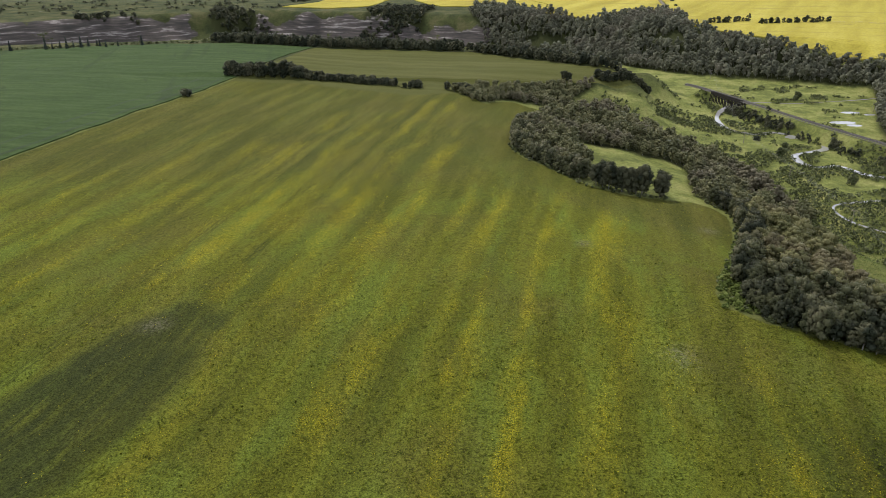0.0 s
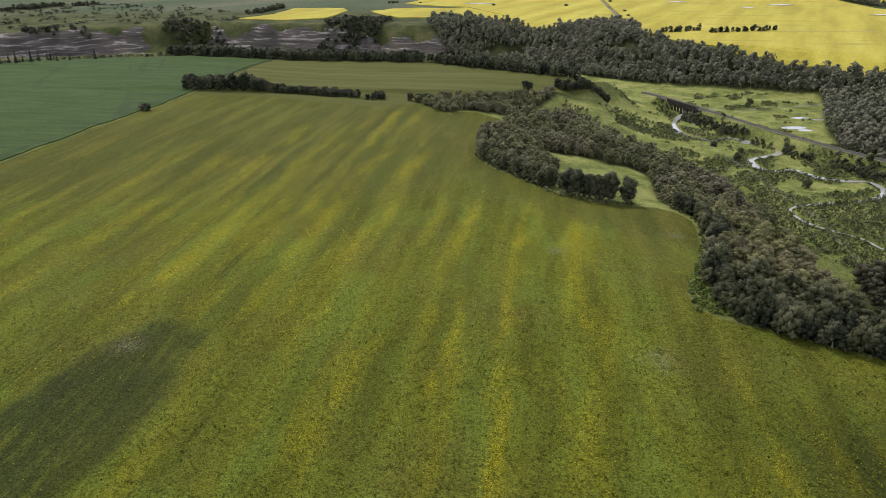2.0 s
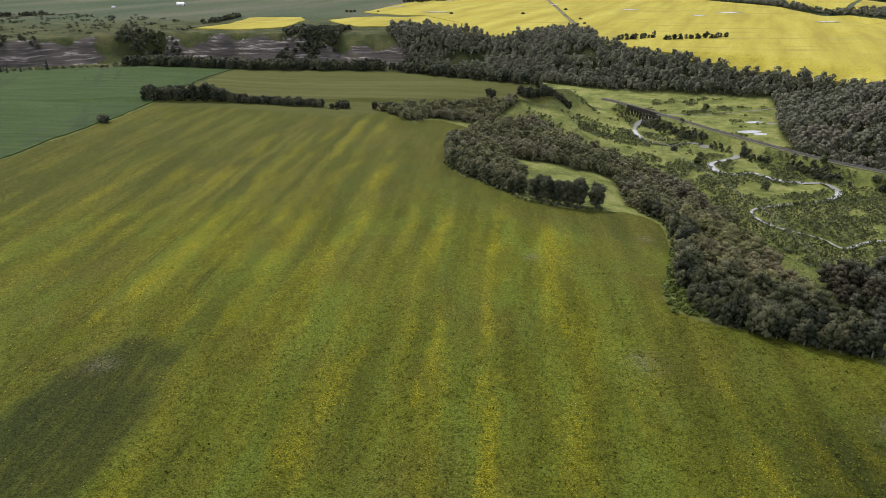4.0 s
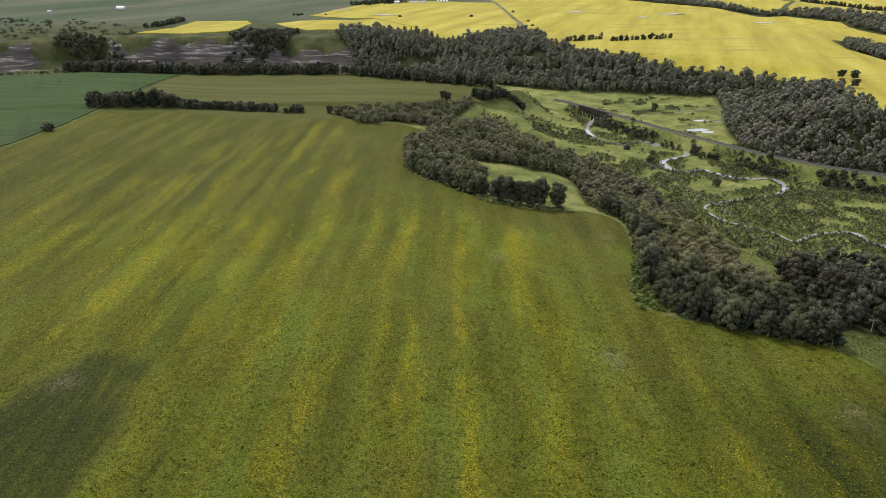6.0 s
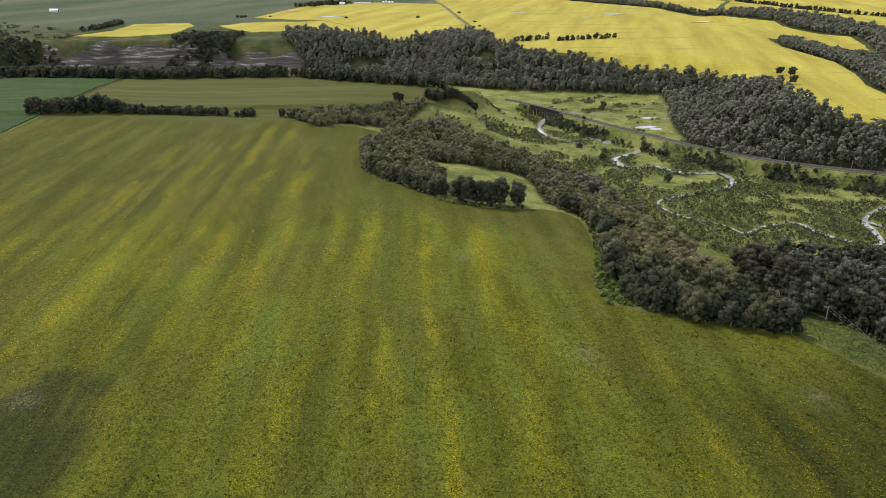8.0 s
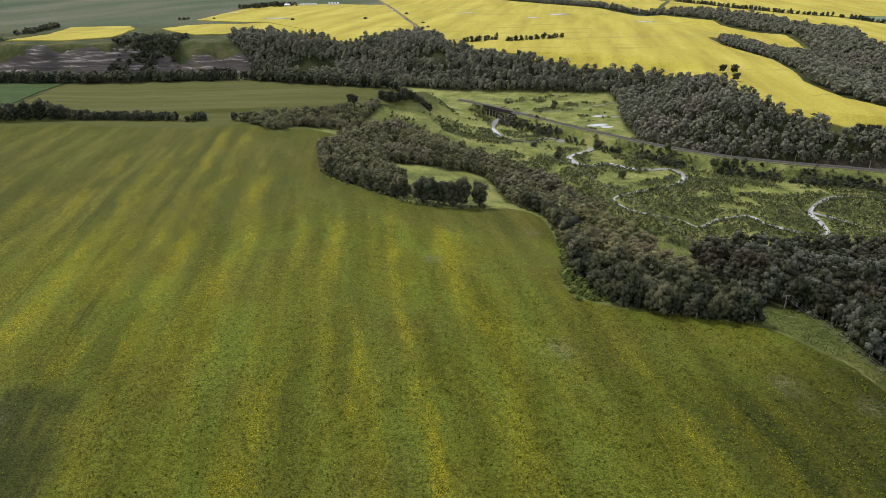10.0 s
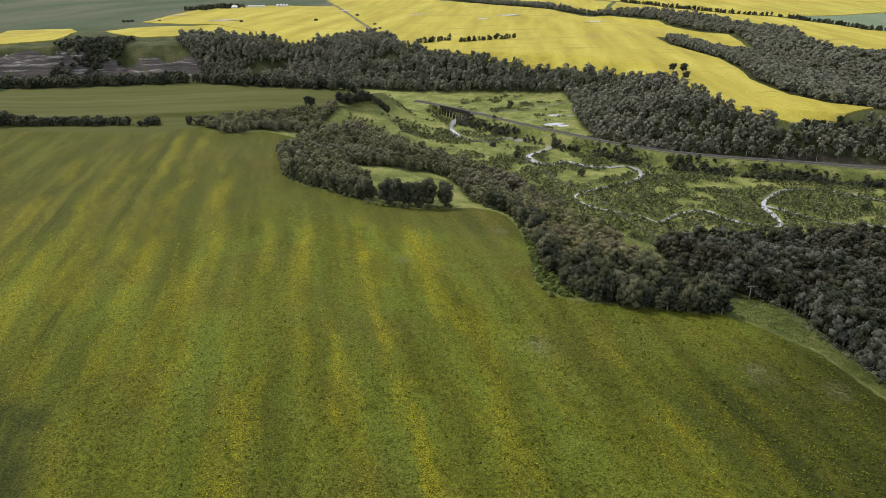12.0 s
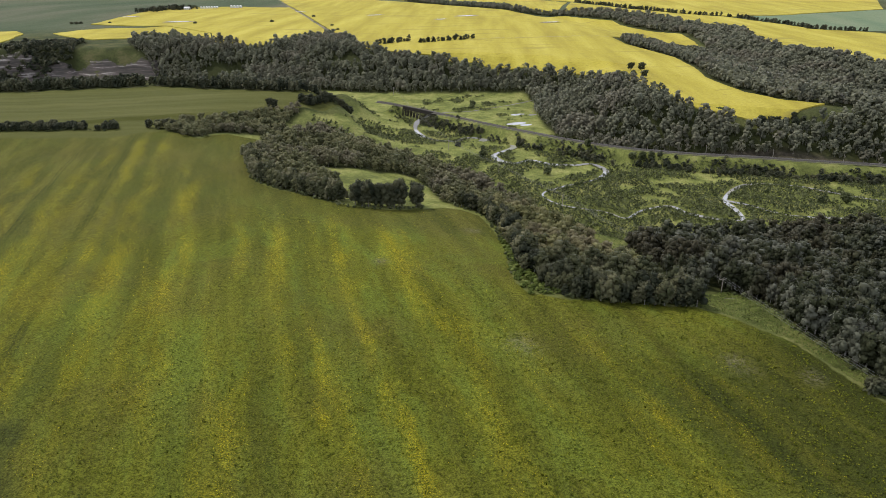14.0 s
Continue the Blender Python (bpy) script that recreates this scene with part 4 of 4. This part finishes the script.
ribbon("creek", RIVER_LINE, 4.0, WATER_Z, M_WATER, "narrow meandering creek reflecting the pale sky", "water")
ribbon("creek", ARM_LINE, 3.2, WATER_Z + 0.01, M_WATER, "side arm of the meandering creek", "water")
for x, y, rx, ry in PONDS:
    a = np.arange(20) * 6.283 / 20
    r = 1.5 + 0.2 * np.sin(3 * a + x)
    tagged(mesh_object("pond", np.column_stack([x + rx * r * np.cos(a), y + ry * r * np.sin(a), np.full(20, -35.4)]), [tuple(range(20))], M_WATER), "shallow pool in the wet meadow", "water", kind="structure")

# ---- wheel tracks in the young grain ----
M_RUT = plain_material("trodden_grain", (0.016, 0.030, 0.010), (0.030, 0.050, 0.016), 0.8)
for k, off in enumerate((6.0, 8.0, 24.0, 26.0)):
    rut = spline([(-302 - off, 200), (-247 - off, 372), (-219 - off, 458), (-191.5 - off, 545), (-179 - off, 600)], 6.0)
    r = np.gradient(rut, axis=0)
    r = np.stack([-r[:, 1], r[:, 0]], 1) / np.linalg.norm(r, axis=1)[:, None] * 0.42
    rz = land(rut, False) + 0.66
    n = len(rut)
    tagged(mesh_object("wheel_track", np.vstack([np.column_stack([rut + r, rz]), np.column_stack([rut - r, rz])]), [(i, n + i, n + i + 1, i + 1) for i in range(n - 1)], M_RUT), "dark wheel track through the young grain", "track", kind="structure")

# ---- ditch and sloughs among the canola ----
M_MUD = plain_material("slough_mud", (0.16, 0.13, 0.10), (0.30, 0.26, 0.22), 0.2)
ditch = spline([(515, 986), (620, 964), (735, 931)], 8.0)
dn = np.gradient(ditch, axis=0)
dn = np.stack([-dn[:, 1], dn[:, 0]], 1) / np.linalg.norm(dn, axis=1)[:, None] * 0.9
dz = land(ditch, False) + 1.32
n = len(ditch)
tagged(mesh_object("ditch", np.vstack([np.column_stack([ditch + dn, dz]), np.column_stack([ditch - dn, dz])]), [(i, n + i, n + i + 1, i + 1) for i in range(n - 1)], M_MUD), "bare ditch line across the canola", "ditch", kind="structure")
for x, y, r in [(729, 1385, 13), (640, 1330, 8), (800, 1180, 9), (560, 1480, 9), (160, 1480, 12), (90, 1620, 8), (450, 1650, 7)]:
    a = np.arange(24) * 6.283 / 24
    rim = 1 + 0.18 * np.sin(2 * a + x) + 0.12 * np.sin(5 * a + y)
    z = land([(x, y)], False)[0] + 1.6
    slough = tagged(mesh_object("slough", np.column_stack([x + 2.2 * r * rim * np.cos(a), y + r * rim * np.sin(a), np.full(24, z)]), [tuple(range(24))], M_MUD), "muddy slough in the canola field", "pond", kind="structure")
    mesh_object("slough_water", np.column_stack([x + 1.5 * r * rim * np.cos(a), y + 0.55 * r * rim * np.sin(a), np.full(24, z + 0.1)]), [tuple(range(24))], M_WATER, slough)

# ---- single trees ----
M_BARK_DARK = plain_material("grey_bark", (0.07, 0.062, 0.052), (0.16, 0.145, 0.12), 4.0)


def at_ground(x, y, sink=0.0):
    return Vector((x, y, float(land([(x, y)], False)[0]) - sink))


def tree_form(name, seed, height, radius, base, leaves, size, leaf_mat, bark_mat, label, category="tree", spiky=False):
    """One tree: a tapered trunk with limbs, and a crown of leaf clumps."""
    r = np.random.RandomState(seed)
    top = tagged(new(name), label, category)
    bm = bmesh.new()
    lean = r.uniform(-0.35, 0.35, 2)
    knee = (lean[0], lean[1], height * 0.45)
    tube(bm, (0, 0, -0.8), knee, 0.020 * height, 0.013 * height, 7)
    tube(bm, knee, (lean[0] * 0.6, lean[1] * 0.6, height * (0.97 if spiky else 0.86)), 0.013 * height, 0.004 * height, 6)
    if not spiky:
        for k in range(6):
            a = k * 2.4 + r.uniform(0, 1)
            h0 = height * (0.35 + 0.075 * k)
            out = radius * r.uniform(0.5, 0.75)
            tube(bm, (lean[0] * 0.8, lean[1] * 0.8, h0), (out * math.cos(a), out * math.sin(a), h0 + height * 0.16), 0.006 * height, 0.002 * height, 5)
    part("trunk", bm, bark_mat, top)
    leaf, soft = crown_quads(r, height, radius, base * height, leaves, size, lobes=14, spiky=spiky)
    quads_object("crown", leaf, leaf_mat, top, soft)
    return top


def plant(forms, points, rng, group, big=1.0, spread=0.12):
    """Copies of the forms at plan points; each form itself stands at one of them."""
    for k, (x, y) in enumerate(points):
        form = forms[k % len(forms)]
        s = big * (1 + rng.normal(0, spread))
        m = Matrix.Translation(at_ground(x, y, 0.1)) @ Matrix.Rotation(rng.uniform(0, 6.283), 4, "Z")
        ob = form if k < len(forms) else copy_thing(form, m)
        ob.matrix_basis = m
        ob.scale = (s, s, s * rng.uniform(0.92, 1.1))
        tagged(ob, group=group)


def edge_points(line, offsets, step, rng):
    """Points beside a plan line, at each of the offsets to its right."""
    pts = spline(line, step)
    d = np.gradient(pts, axis=0)
    d /= np.linalg.norm(d, axis=1)[:, None]
    nrm = np.stack([d[:, 1], -d[:, 0]], 1)
    return np.concatenate([pts + nrm * o + rng.uniform(-0.9, 0.9, pts.shape) for o in offsets])


rng = np.random.RandomState(21)
# the clump that stands alone in the bay of the meadow
grove = [tree_form("poplar_tree", 100 + k, 13.5, 4.2, 0.05, 2600, 0.29, M_LEAF_DARK, M_BARK, "dark green poplar with pale trunk in a small grove") for k in range(4)]
plant(grove, [(82.5, 361), (85.5, 359), (88.5, 357), (92, 356), (95, 355), (98.5, 353.5), (102, 352.5), (105, 352), (114, 350), (86, 364), (91, 361), (96, 359), (101, 357.5), (106, 356), (116, 353.5)], rng, "grove in the meadow bay", 1.1, 0.12)
# the meadow's edge
front = [tree_form("aspen_tree", 120 + k, 10.0, 3.2, 0.03, 950, 0.33, M_LEAF_DARK if k < 3 else M_LEAF, M_BARK, "olive green aspen with pale trunk at the meadow's edge") for k in range(5)]
plant(front, np.vstack([edge_points([(151, 183), (133, 191), (119, 200), (111, 209), (109, 220)], (-2.6, 1.5, 6.0), 3.6, rng),
                        edge_points([(111, 238), (118, 253), (127, 271), (135, 290), (143, 312), (148, 334), (141, 354)], (0.0, 4.0), 3.6, rng)]), rng, "aspens along the hay meadow", 0.95, 0.22)
slope = [tree_form("aspen_tree", 140 + k, 10.0, 3.1, 0.06, 600, 0.40, M_LEAF, M_BARK, "grey-green aspen with bare lower trunk beside the meadow") for k in range(4)]
plant(slope, edge_points([(73, 369), (66, 379), (60, 389), (50, 405), (44, 424), (46, 452), (57, 497)], (1.5, 5.5, 9.5), 3.6, rng), rng, "aspens at the bend of the meadow", 0.95, 0.2)
bank = [tree_form("silver_poplar_tree", 160 + k, 12.0, 3.6, 0.04, 800, 0.42, M_LEAF_SILVER, M_BARK, "silvery poplar above the creek bank") for k in range(4)]
plant(bank, edge_points([(182, 194), (183, 178), (176, 164), (168, 149), (161, 131), (158, 112), (158, 80)], (-2.0, -6.0), 4.0, rng), rng, "silvery poplars on the bank", 0.95, 0.22)
# the row across the meadows
row = [tree_form("row_tree", 180 + k, 11.0, 4.6, 0.0, 1000, 0.5, M_LEAF_DARK, M_BARK_DARK, "dense dark green tree in a field row") for k in range(3)]
plant(row, edge_points([(-184, 619), (-160, 622), (-122, 622)], (-2.5, 2.5), 4.6, rng), rng, "tree row between the fields")
low = [tree_form("row_tree", 190 + k, 6.5, 3.5, 0.0, 560, 0.55, M_LEAF_DARK, M_BARK_DARK, "low bushy green tree in a field row") for k in range(3)]
plant(low, np.vstack([edge_points([(-118, 621), (-70, 611), (-40, 599)], (-2, 2), 4.4, rng), [(-31, 592), (-27, 594), (-23, 593), (-19, 591), (-25, 597), (-20, 596)]]), rng, "tree row between the fields", 0.92)
crest = [tree_form("knoll_tree", 200 + k, 8.5, 3.8, 0.0, 620, 0.52, M_LEAF_DARK, M_BARK_DARK, "dark green tree on the rim of the valley") for k in range(3)]
plant(crest, np.vstack([edge_points([(140, 634), (160, 642), (188, 650)], (-3, 2), 4.6, rng), [(107, 628), (111, 627), (10, 586), (15, 585), (21, 582), (4, 588), (452, 403), (456, 399), (462, 401), (467, 396), (473, 395), (478, 390), (485, 388), (491, 383), (459, 406), (470, 401), (482, 395)]]), rng, "trees on the valley rim", 0.9)
# lone trees and bushes
lone = [tree_form("lone_tree", 210 + k, 9.0, 3.4, 0.22, 420, 0.6, M_LEAF, M_BARK_DARK, "lone poplar at the canola's edge") for k in range(2)]
plant(lone, [(510, 626), (518, 617), (478, 586), (470, 592), (488, 580), (116, 1205), (108, 1198)], rng, "trees at the canola's edge", 1.15)
bush = [tree_form("bush", 220 + k, 3.6, 3.4, 0.0, 420, 0.42, M_LEAF_DARK, M_BARK_DARK, "round dark green bush standing alone", "bush") for k in range(2)]
plant(bush, [(-193, 535), (151, 112), (183, 1430), (321, 1411), (45, 1506), (-10, 1525), (-2, 1530), (-18, 1528), (380, 1210), (398, 1290), (432, 1500), (262, 525), (250, 548), (-137, 781)], rng, "single bushes", 1.1, 0.25)
willow = [tree_form("willow_tree", 230 + k, 7.0, 3.6, 0.02, 700, 0.45, M_SHRUB, M_BARK_DARK, "round grey-green willow on the valley floor") for k in range(3)]
plant(willow, [(352, 428), (347, 434), (357, 424), (318, 476), (312, 482), (330, 470), (262, 526), (250, 505), (268, 440), (395, 300), (410, 292), (322, 560), (345, 690), (352, 700)], rng, "willows on the valley floor", 0.95, 0.18)
spruce = [tree_form("spruce_tree", 240 + k, 11.0, 2.0, 0.02, 420, 0.5, M_SPRUCE, M_BARK_DARK, "dark narrow spruce behind the grain field", spiky=True) for k in range(3)]
plant(spruce, [(-440, 742), (-402, 752), (-397, 758), (-389, 756), (-385, 762), (-376, 760), (-371, 766), (-360, 768), (-352, 764), (-341, 768), (-318, 774), (-408, 750), (-365, 772), (-455, 748)], rng, "spruces behind the grain field", 0.85, 0.2)

# ---- railway ----
M_BALLAST = plain_material("rail_ballast", (0.060, 0.054, 0.046), (0.135, 0.122, 0.104), 1.5)
M_TIMBER = plain_material("creosoted_timber", (0.018, 0.014, 0.012), (0.050, 0.042, 0.036), 1.2)
M_STEEL = plain_material("worn_rail_steel", (0.16, 0.14, 0.13), (0.34, 0.32, 0.30), 3.0, 0.45, 0.7)
M_POLE = plain_material("weathered_pole_wood", (0.20, 0.17, 0.14), (0.36, 0.32, 0.27), 4.0)
M_WIRE = plain_material("dull_wire", (0.16, 0.16, 0.16), (0.30, 0.30, 0.30), 5.0, 0.5, 0.6)
rail_fine = spline(RAIL, 4.0)


def swept(name, line, z, section, mat, parent):
    """A band with a cross-section of (offset, height) swept along a plan line."""
    d = np.gradient(line, axis=0)
    d /= np.linalg.norm(d, axis=1)[:, None]
    nrm = np.stack([-d[:, 1], d[:, 0]], 1)
    n, k = len(line), len(section)
    v = np.concatenate([np.column_stack([line + nrm * o, np.full(n, z + h)]) for o, h in section])
    f = [(j * n + i, j * n + i + 1, (j + 1) * n + i + 1, (j + 1) * n + i) for j in range(k - 1) for i in range(n - 1)]
    return mesh_object(name, v, f, mat, parent)


railway = tagged(new("railway_track"), "single railway track on a pale gravel bed", "railway", kind="structure")
on_bridge = np.hypot(rail_fine[:, 0] - 277, rail_fine[:, 1] - 668) < 27
first, last = np.argmax(on_bridge), len(on_bridge) - np.argmax(on_bridge[::-1])
for line in (rail_fine[:first + 1], rail_fine[last - 1:]):
    swept("ballast", line, RAIL_Z, [(-2.3, -0.9), (-1.45, 0.25), (1.45, 0.25), (2.3, -0.9)], M_BALLAST, railway)
    swept("service_trail", line, RAIL_Z, [(-4.7, -0.42), (-3.7, -0.38), (-3.5, -0.9)], M_BALLAST, railway)
for o in (-0.72, 0.72):
    swept("rail", rail_fine, RAIL_Z, [(o - 0.07, 0.42), (o - 0.05, 0.60), (o + 0.05, 0.60), (o + 0.07, 0.42)], M_STEEL, railway)
ties = []
fine = spline(RAIL, 0.65)
fd = np.gradient(fine, axis=0)
fd /= np.linalg.norm(fd, axis=1)[:, None]
for (x, y), (dx, dy) in zip(fine, fd):
    c, s = np.array([x, y, RAIL_Z + 0.41]), np.array([-dy, dx, 0]) * 1.3
    w = np.array([dx, dy, 0]) * 0.12
    ties.append([c - s - w, c + s - w, c + s + w, c - s + w])
tagged(quads_object("sleepers", np.array(ties), M_TIMBER, railway), kind="stuff")

bridge = tagged(new("railway_bridge"), "dark timber trestle railway bridge over the creek", "bridge")
span = rail_fine[first:last]
swept("deck", span, RAIL_Z, [(-2.4, -0.9), (-2.4, 0.25), (2.4, 0.25), (2.4, -0.9)], M_TIMBER, bridge)
for o in (-2.3, 2.3):
    swept("girder", span, RAIL_Z, [(o - 0.12, -2.8), (o - 0.12, -0.3), (o + 0.12, -0.3), (o + 0.12, -2.8)], M_TIMBER, bridge)
    swept("railing", span, RAIL_Z, [(o - 0.05, 1.15), (o - 0.05, 1.3), (o + 0.05, 1.3), (o + 0.05, 1.15)], M_POLE, bridge)
bd = np.gradient(span, axis=0)
bd /= np.linalg.norm(bd, axis=1)[:, None]
for (x, y), (dx, dy) in zip(span, bd):
    g = float(land([(x, y)])[0]) - 1.0
    for o in (-1.9, -0.65, 0.65, 1.9):
        bm = bmesh.new()
        tube(bm, (x - dy * o * 1.45, y + dx * o * 1.45, g), (x - dy * o, y + dx * o, RAIL_Z - 0.9), 0.42, 0.38, 6)
        part("pile", bm, M_TIMBER, bridge)
    bm = bmesh.new()
    tube(bm, (x + dy * 2.6, y - dx * 2.6, g + 2.0), (x - dy * 2.1, y + dx * 2.1, RAIL_Z - 1.4), 0.28, 0.28, 4)
    part("brace", bm, M_TIMBER, bridge)

# ---- power line ----
def power_pole(name, at, height, turn, label, arms=1):
    top = tagged(new(name), label, "pole")
    bm = bmesh.new()
    tube(bm, (0, 0, -1.2), (0, 0, height), 0.20, 0.13, 8)
    part("post", bm, M_POLE, top)
    for k in range(arms):
        bm = bmesh.new()
        box(bm, (3.0, 0.14, 0.16), (0, 0.16, height - 0.35 - 0.8 * k))
        bmesh.ops.bevel(bm, geom=bm.edges[:], offset=0.015, segments=1)
        arm = part("crossarm", bm, M_POLE, top)
        for x in (-1.35, 0.0, 1.35):
            bm = bmesh.new()
            tube(bm, (x, 0.16, height - 0.28 - 0.8 * k), (x, 0.16, height - 0.05 - 0.8 * k), 0.07, 0.05, 6)
            part("insulator", bm, M_WIRE, arm)
    bm = bmesh.new()
    tube(bm, (-0.75, 0.16, height - 0.35), (0, 0.12, height - 1.2), 0.03, 0.03, 4)
    tube(bm, (0.75, 0.16, height - 0.35), (0, 0.12, height - 1.2), 0.03, 0.03, 4)
    part("arm_brace", bm, M_WIRE, top)
    top.matrix_basis = Matrix.Translation(at) @ Matrix.Rotation(turn, 4, "Z")
    return top


POLES = [((140, 62), 8.0), ((175, 191), 6.2), ((232, 372), 9.0), ((234, 455), 9.0), ((236, 540), 9.0), ((300, 800), 9.0)]
tips = []
for k, (at, h) in enumerate(POLES):
    a = np.array(POLES[max(0, k - 1)][0], float)
    b2 = np.array(POLES[min(len(POLES) - 1, k + 1)][0], float)
    d = (b2 - a) / np.linalg.norm(b2 - a)
    turn = math.atan2(d[1], d[0]) - math.pi / 2
    base = at_ground(*at)
    tagged(power_pole("power_pole", base, h, turn, "weathered wooden power pole with one crossarm"), group="power line poles")
    tips.append([base + Vector((d[1] * x - d[0] * 0 , -d[0] * x, h)) for x in (-1.35, 0.0, 1.35)])
for a, b2 in zip(tips, tips[1:]):
    for p, q in zip(a, b2):
        cu = bpy.data.curves.new("power_wire", "CURVE")
        cu.dimensions, cu.bevel_depth, cu.bevel_resolution = "3D", 0.035, 0
        sp = cu.splines.new("POLY")
        sp.points.add(16)
        for i in range(17):
            u = i / 16
            w = p.lerp(q, u)
            sp.points[i].co = (w.x, w.y, w.z - 4 * (0.012 * (q - p).length) * u * (1 - u), 1)
        cu.materials.append(M_WIRE)
        tagged(new("power_wire", cu), "thin grey sagging power wire between poles", "wire", "power line wires")
for x, y in [(399, 407), (434, 372), (471, 338), (368, 440)]:
    tagged(power_pole("signal_pole", at_ground(x, y), 6.5, 0.8, "small wooden line pole beside the railway"), group="poles beside the railway")

# ---- far farm ----
M_WHITE = plain_material("white_metal_siding", (0.62, 0.62, 0.62), (0.80, 0.80, 0.78), 0.5, 0.5)
M_ROOF = plain_material("grey_metal_roof", (0.42, 0.43, 0.45), (0.60, 0.61, 0.63), 0.5, 0.4)
M_GALV = plain_material("galvanised_bin", (0.50, 0.51, 0.52), (0.74, 0.74, 0.74), 1.0, 0.4, 0.3)
M_DARK = plain_material("dark_opening", (0.02, 0.02, 0.02), (0.04, 0.04, 0.04), 1.0)
M_TRACK = plain_material("dirt_track", (0.10, 0.085, 0.055), (0.21, 0.175, 0.12), 0.3)


def barn(name, at, size, turn, label):
    w, l, h = size
    top = tagged(new(name), label, "building")
    bm = bmesh.new()
    box(bm, (w, l, h + 0.6), (0, 0, h / 2 - 0.3))
    part("wall", bm, M_WHITE, top)
    bm = bmesh.new()
    r = h + 0.28 * w
    v = [bm.verts.new(c) for c in [(-w / 2 - 0.5, -l / 2 - 0.5, h - 0.1), (w / 2 + 0.5, -l / 2 - 0.5, h - 0.1), (0, -l / 2 - 0.5, r), (-w / 2 - 0.5, l / 2 + 0.5, h - 0.1), (w / 2 + 0.5, l / 2 + 0.5, h - 0.1), (0, l / 2 + 0.5, r)]]
    for f in [(0, 1, 2), (3, 5, 4), (0, 2, 5, 3), (1, 4, 5, 2), (0, 3, 4, 1)]:
        bm.faces.new([v[i] for i in f])
    part("roof", bm, M_ROOF, top)
    bm = bmesh.new()
    box(bm, (w * 0.4, 0.2, h * 0.8), (0, -l / 2 - 0.08, h * 0.4))
    part("door", bm, M_DARK, top)
    for y in np.arange(-l / 2 + 3, l / 2 - 2, 5):
        bm = bmesh.new()
        box(bm, (0.12, 1.4, 1.0), (-w / 2 - 0.04, y, h * 0.6))
        part("window", bm, M_DARK, top)
    top.matrix_basis = Matrix.Translation(at_ground(*at)) @ Matrix.Rotation(turn, 4, "Z")
    return top


barn("farm_barn", (-394, 1773), (10, 17, 4), 1.3, "long white farm barn with grey metal roof")
barn("farm_shed", (-520, 1700), (5, 7, 3), 1.2, "small pale farm shed beside dark soil")
barn("farm_house", (232, 1815), (9, 12, 5), 1.0, "pale farmhouse sheltered by trees")


def grain_bin(at, r, h):
    top = tagged(new("grain_bin"), "round pale grain bin with conical roof", "grain bin")
    bm = bmesh.new()
    bmesh.ops.create_cone(bm, segments=14, radius1=r, radius2=r, depth=h + 0.5, cap_ends=True, matrix=Matrix.Translation((0, 0, h / 2 - 0.25)))
    part("wall", bm, M_GALV, top)
    bm = bmesh.new()
    bmesh.ops.create_cone(bm, segments=14, radius1=r + 0.2, radius2=0.4, depth=r * 0.6, cap_ends=True, matrix=Matrix.Translation((0, 0, h + r * 0.3)))
    part("roof", bm, M_WHITE, top)
    top.matrix_basis = Matrix.Translation(at_ground(*at))
    return tagged(top, group="row of grain bins")


for k in range(7):
    grain_bin((270 + 6.5 * k, 1850 + 2 * k), 2.6, 4.5)
for k in range(4):
    grain_bin((344 + 8 * k, 1868 + 2 * k), 3.2, 5.5)

# ---- farm track between the canola fields ----
track = spline([(342, 1105), (347, 1125), (482, 1830), (540, 2150)], 20.0)
swept_z = land(track, False) + 0.12
dd = np.gradient(track, axis=0)
dd /= np.linalg.norm(dd, axis=1)[:, None]
nn = np.stack([-dd[:, 1], dd[:, 0]], 1) * 2.6
n = len(track)
tagged(mesh_object("farm_track", np.vstack([np.column_stack([track + nn, swept_z]), np.column_stack([track - nn, swept_z])]), [(i, n + i, n + i + 1, i + 1) for i in range(n - 1)], M_TRACK), "dirt farm track between canola fields", "track", kind="structure")

# ---- a fallen pale log beside the power pole ----
log = tagged(new("fallen_log"), "pale weathered log lying in the grass", "log")
bm = bmesh.new()
tube(bm, (-2.0, 0, 0.15), (2.0, 0.3, 0.2), 0.20, 0.13, 8)
part("stem", bm, M_BARK, log)
bm = bmesh.new()
tube(bm, (0.8, 0.2, 0.2), (1.5, 0.9, 0.5), 0.07, 0.03, 5)
part("branch_stub", bm, M_BARK, log)
log.matrix_basis = Matrix.Translation(at_ground(170.5, 183.0)) @ Matrix.Rotation(-0.6, 4, "Z")
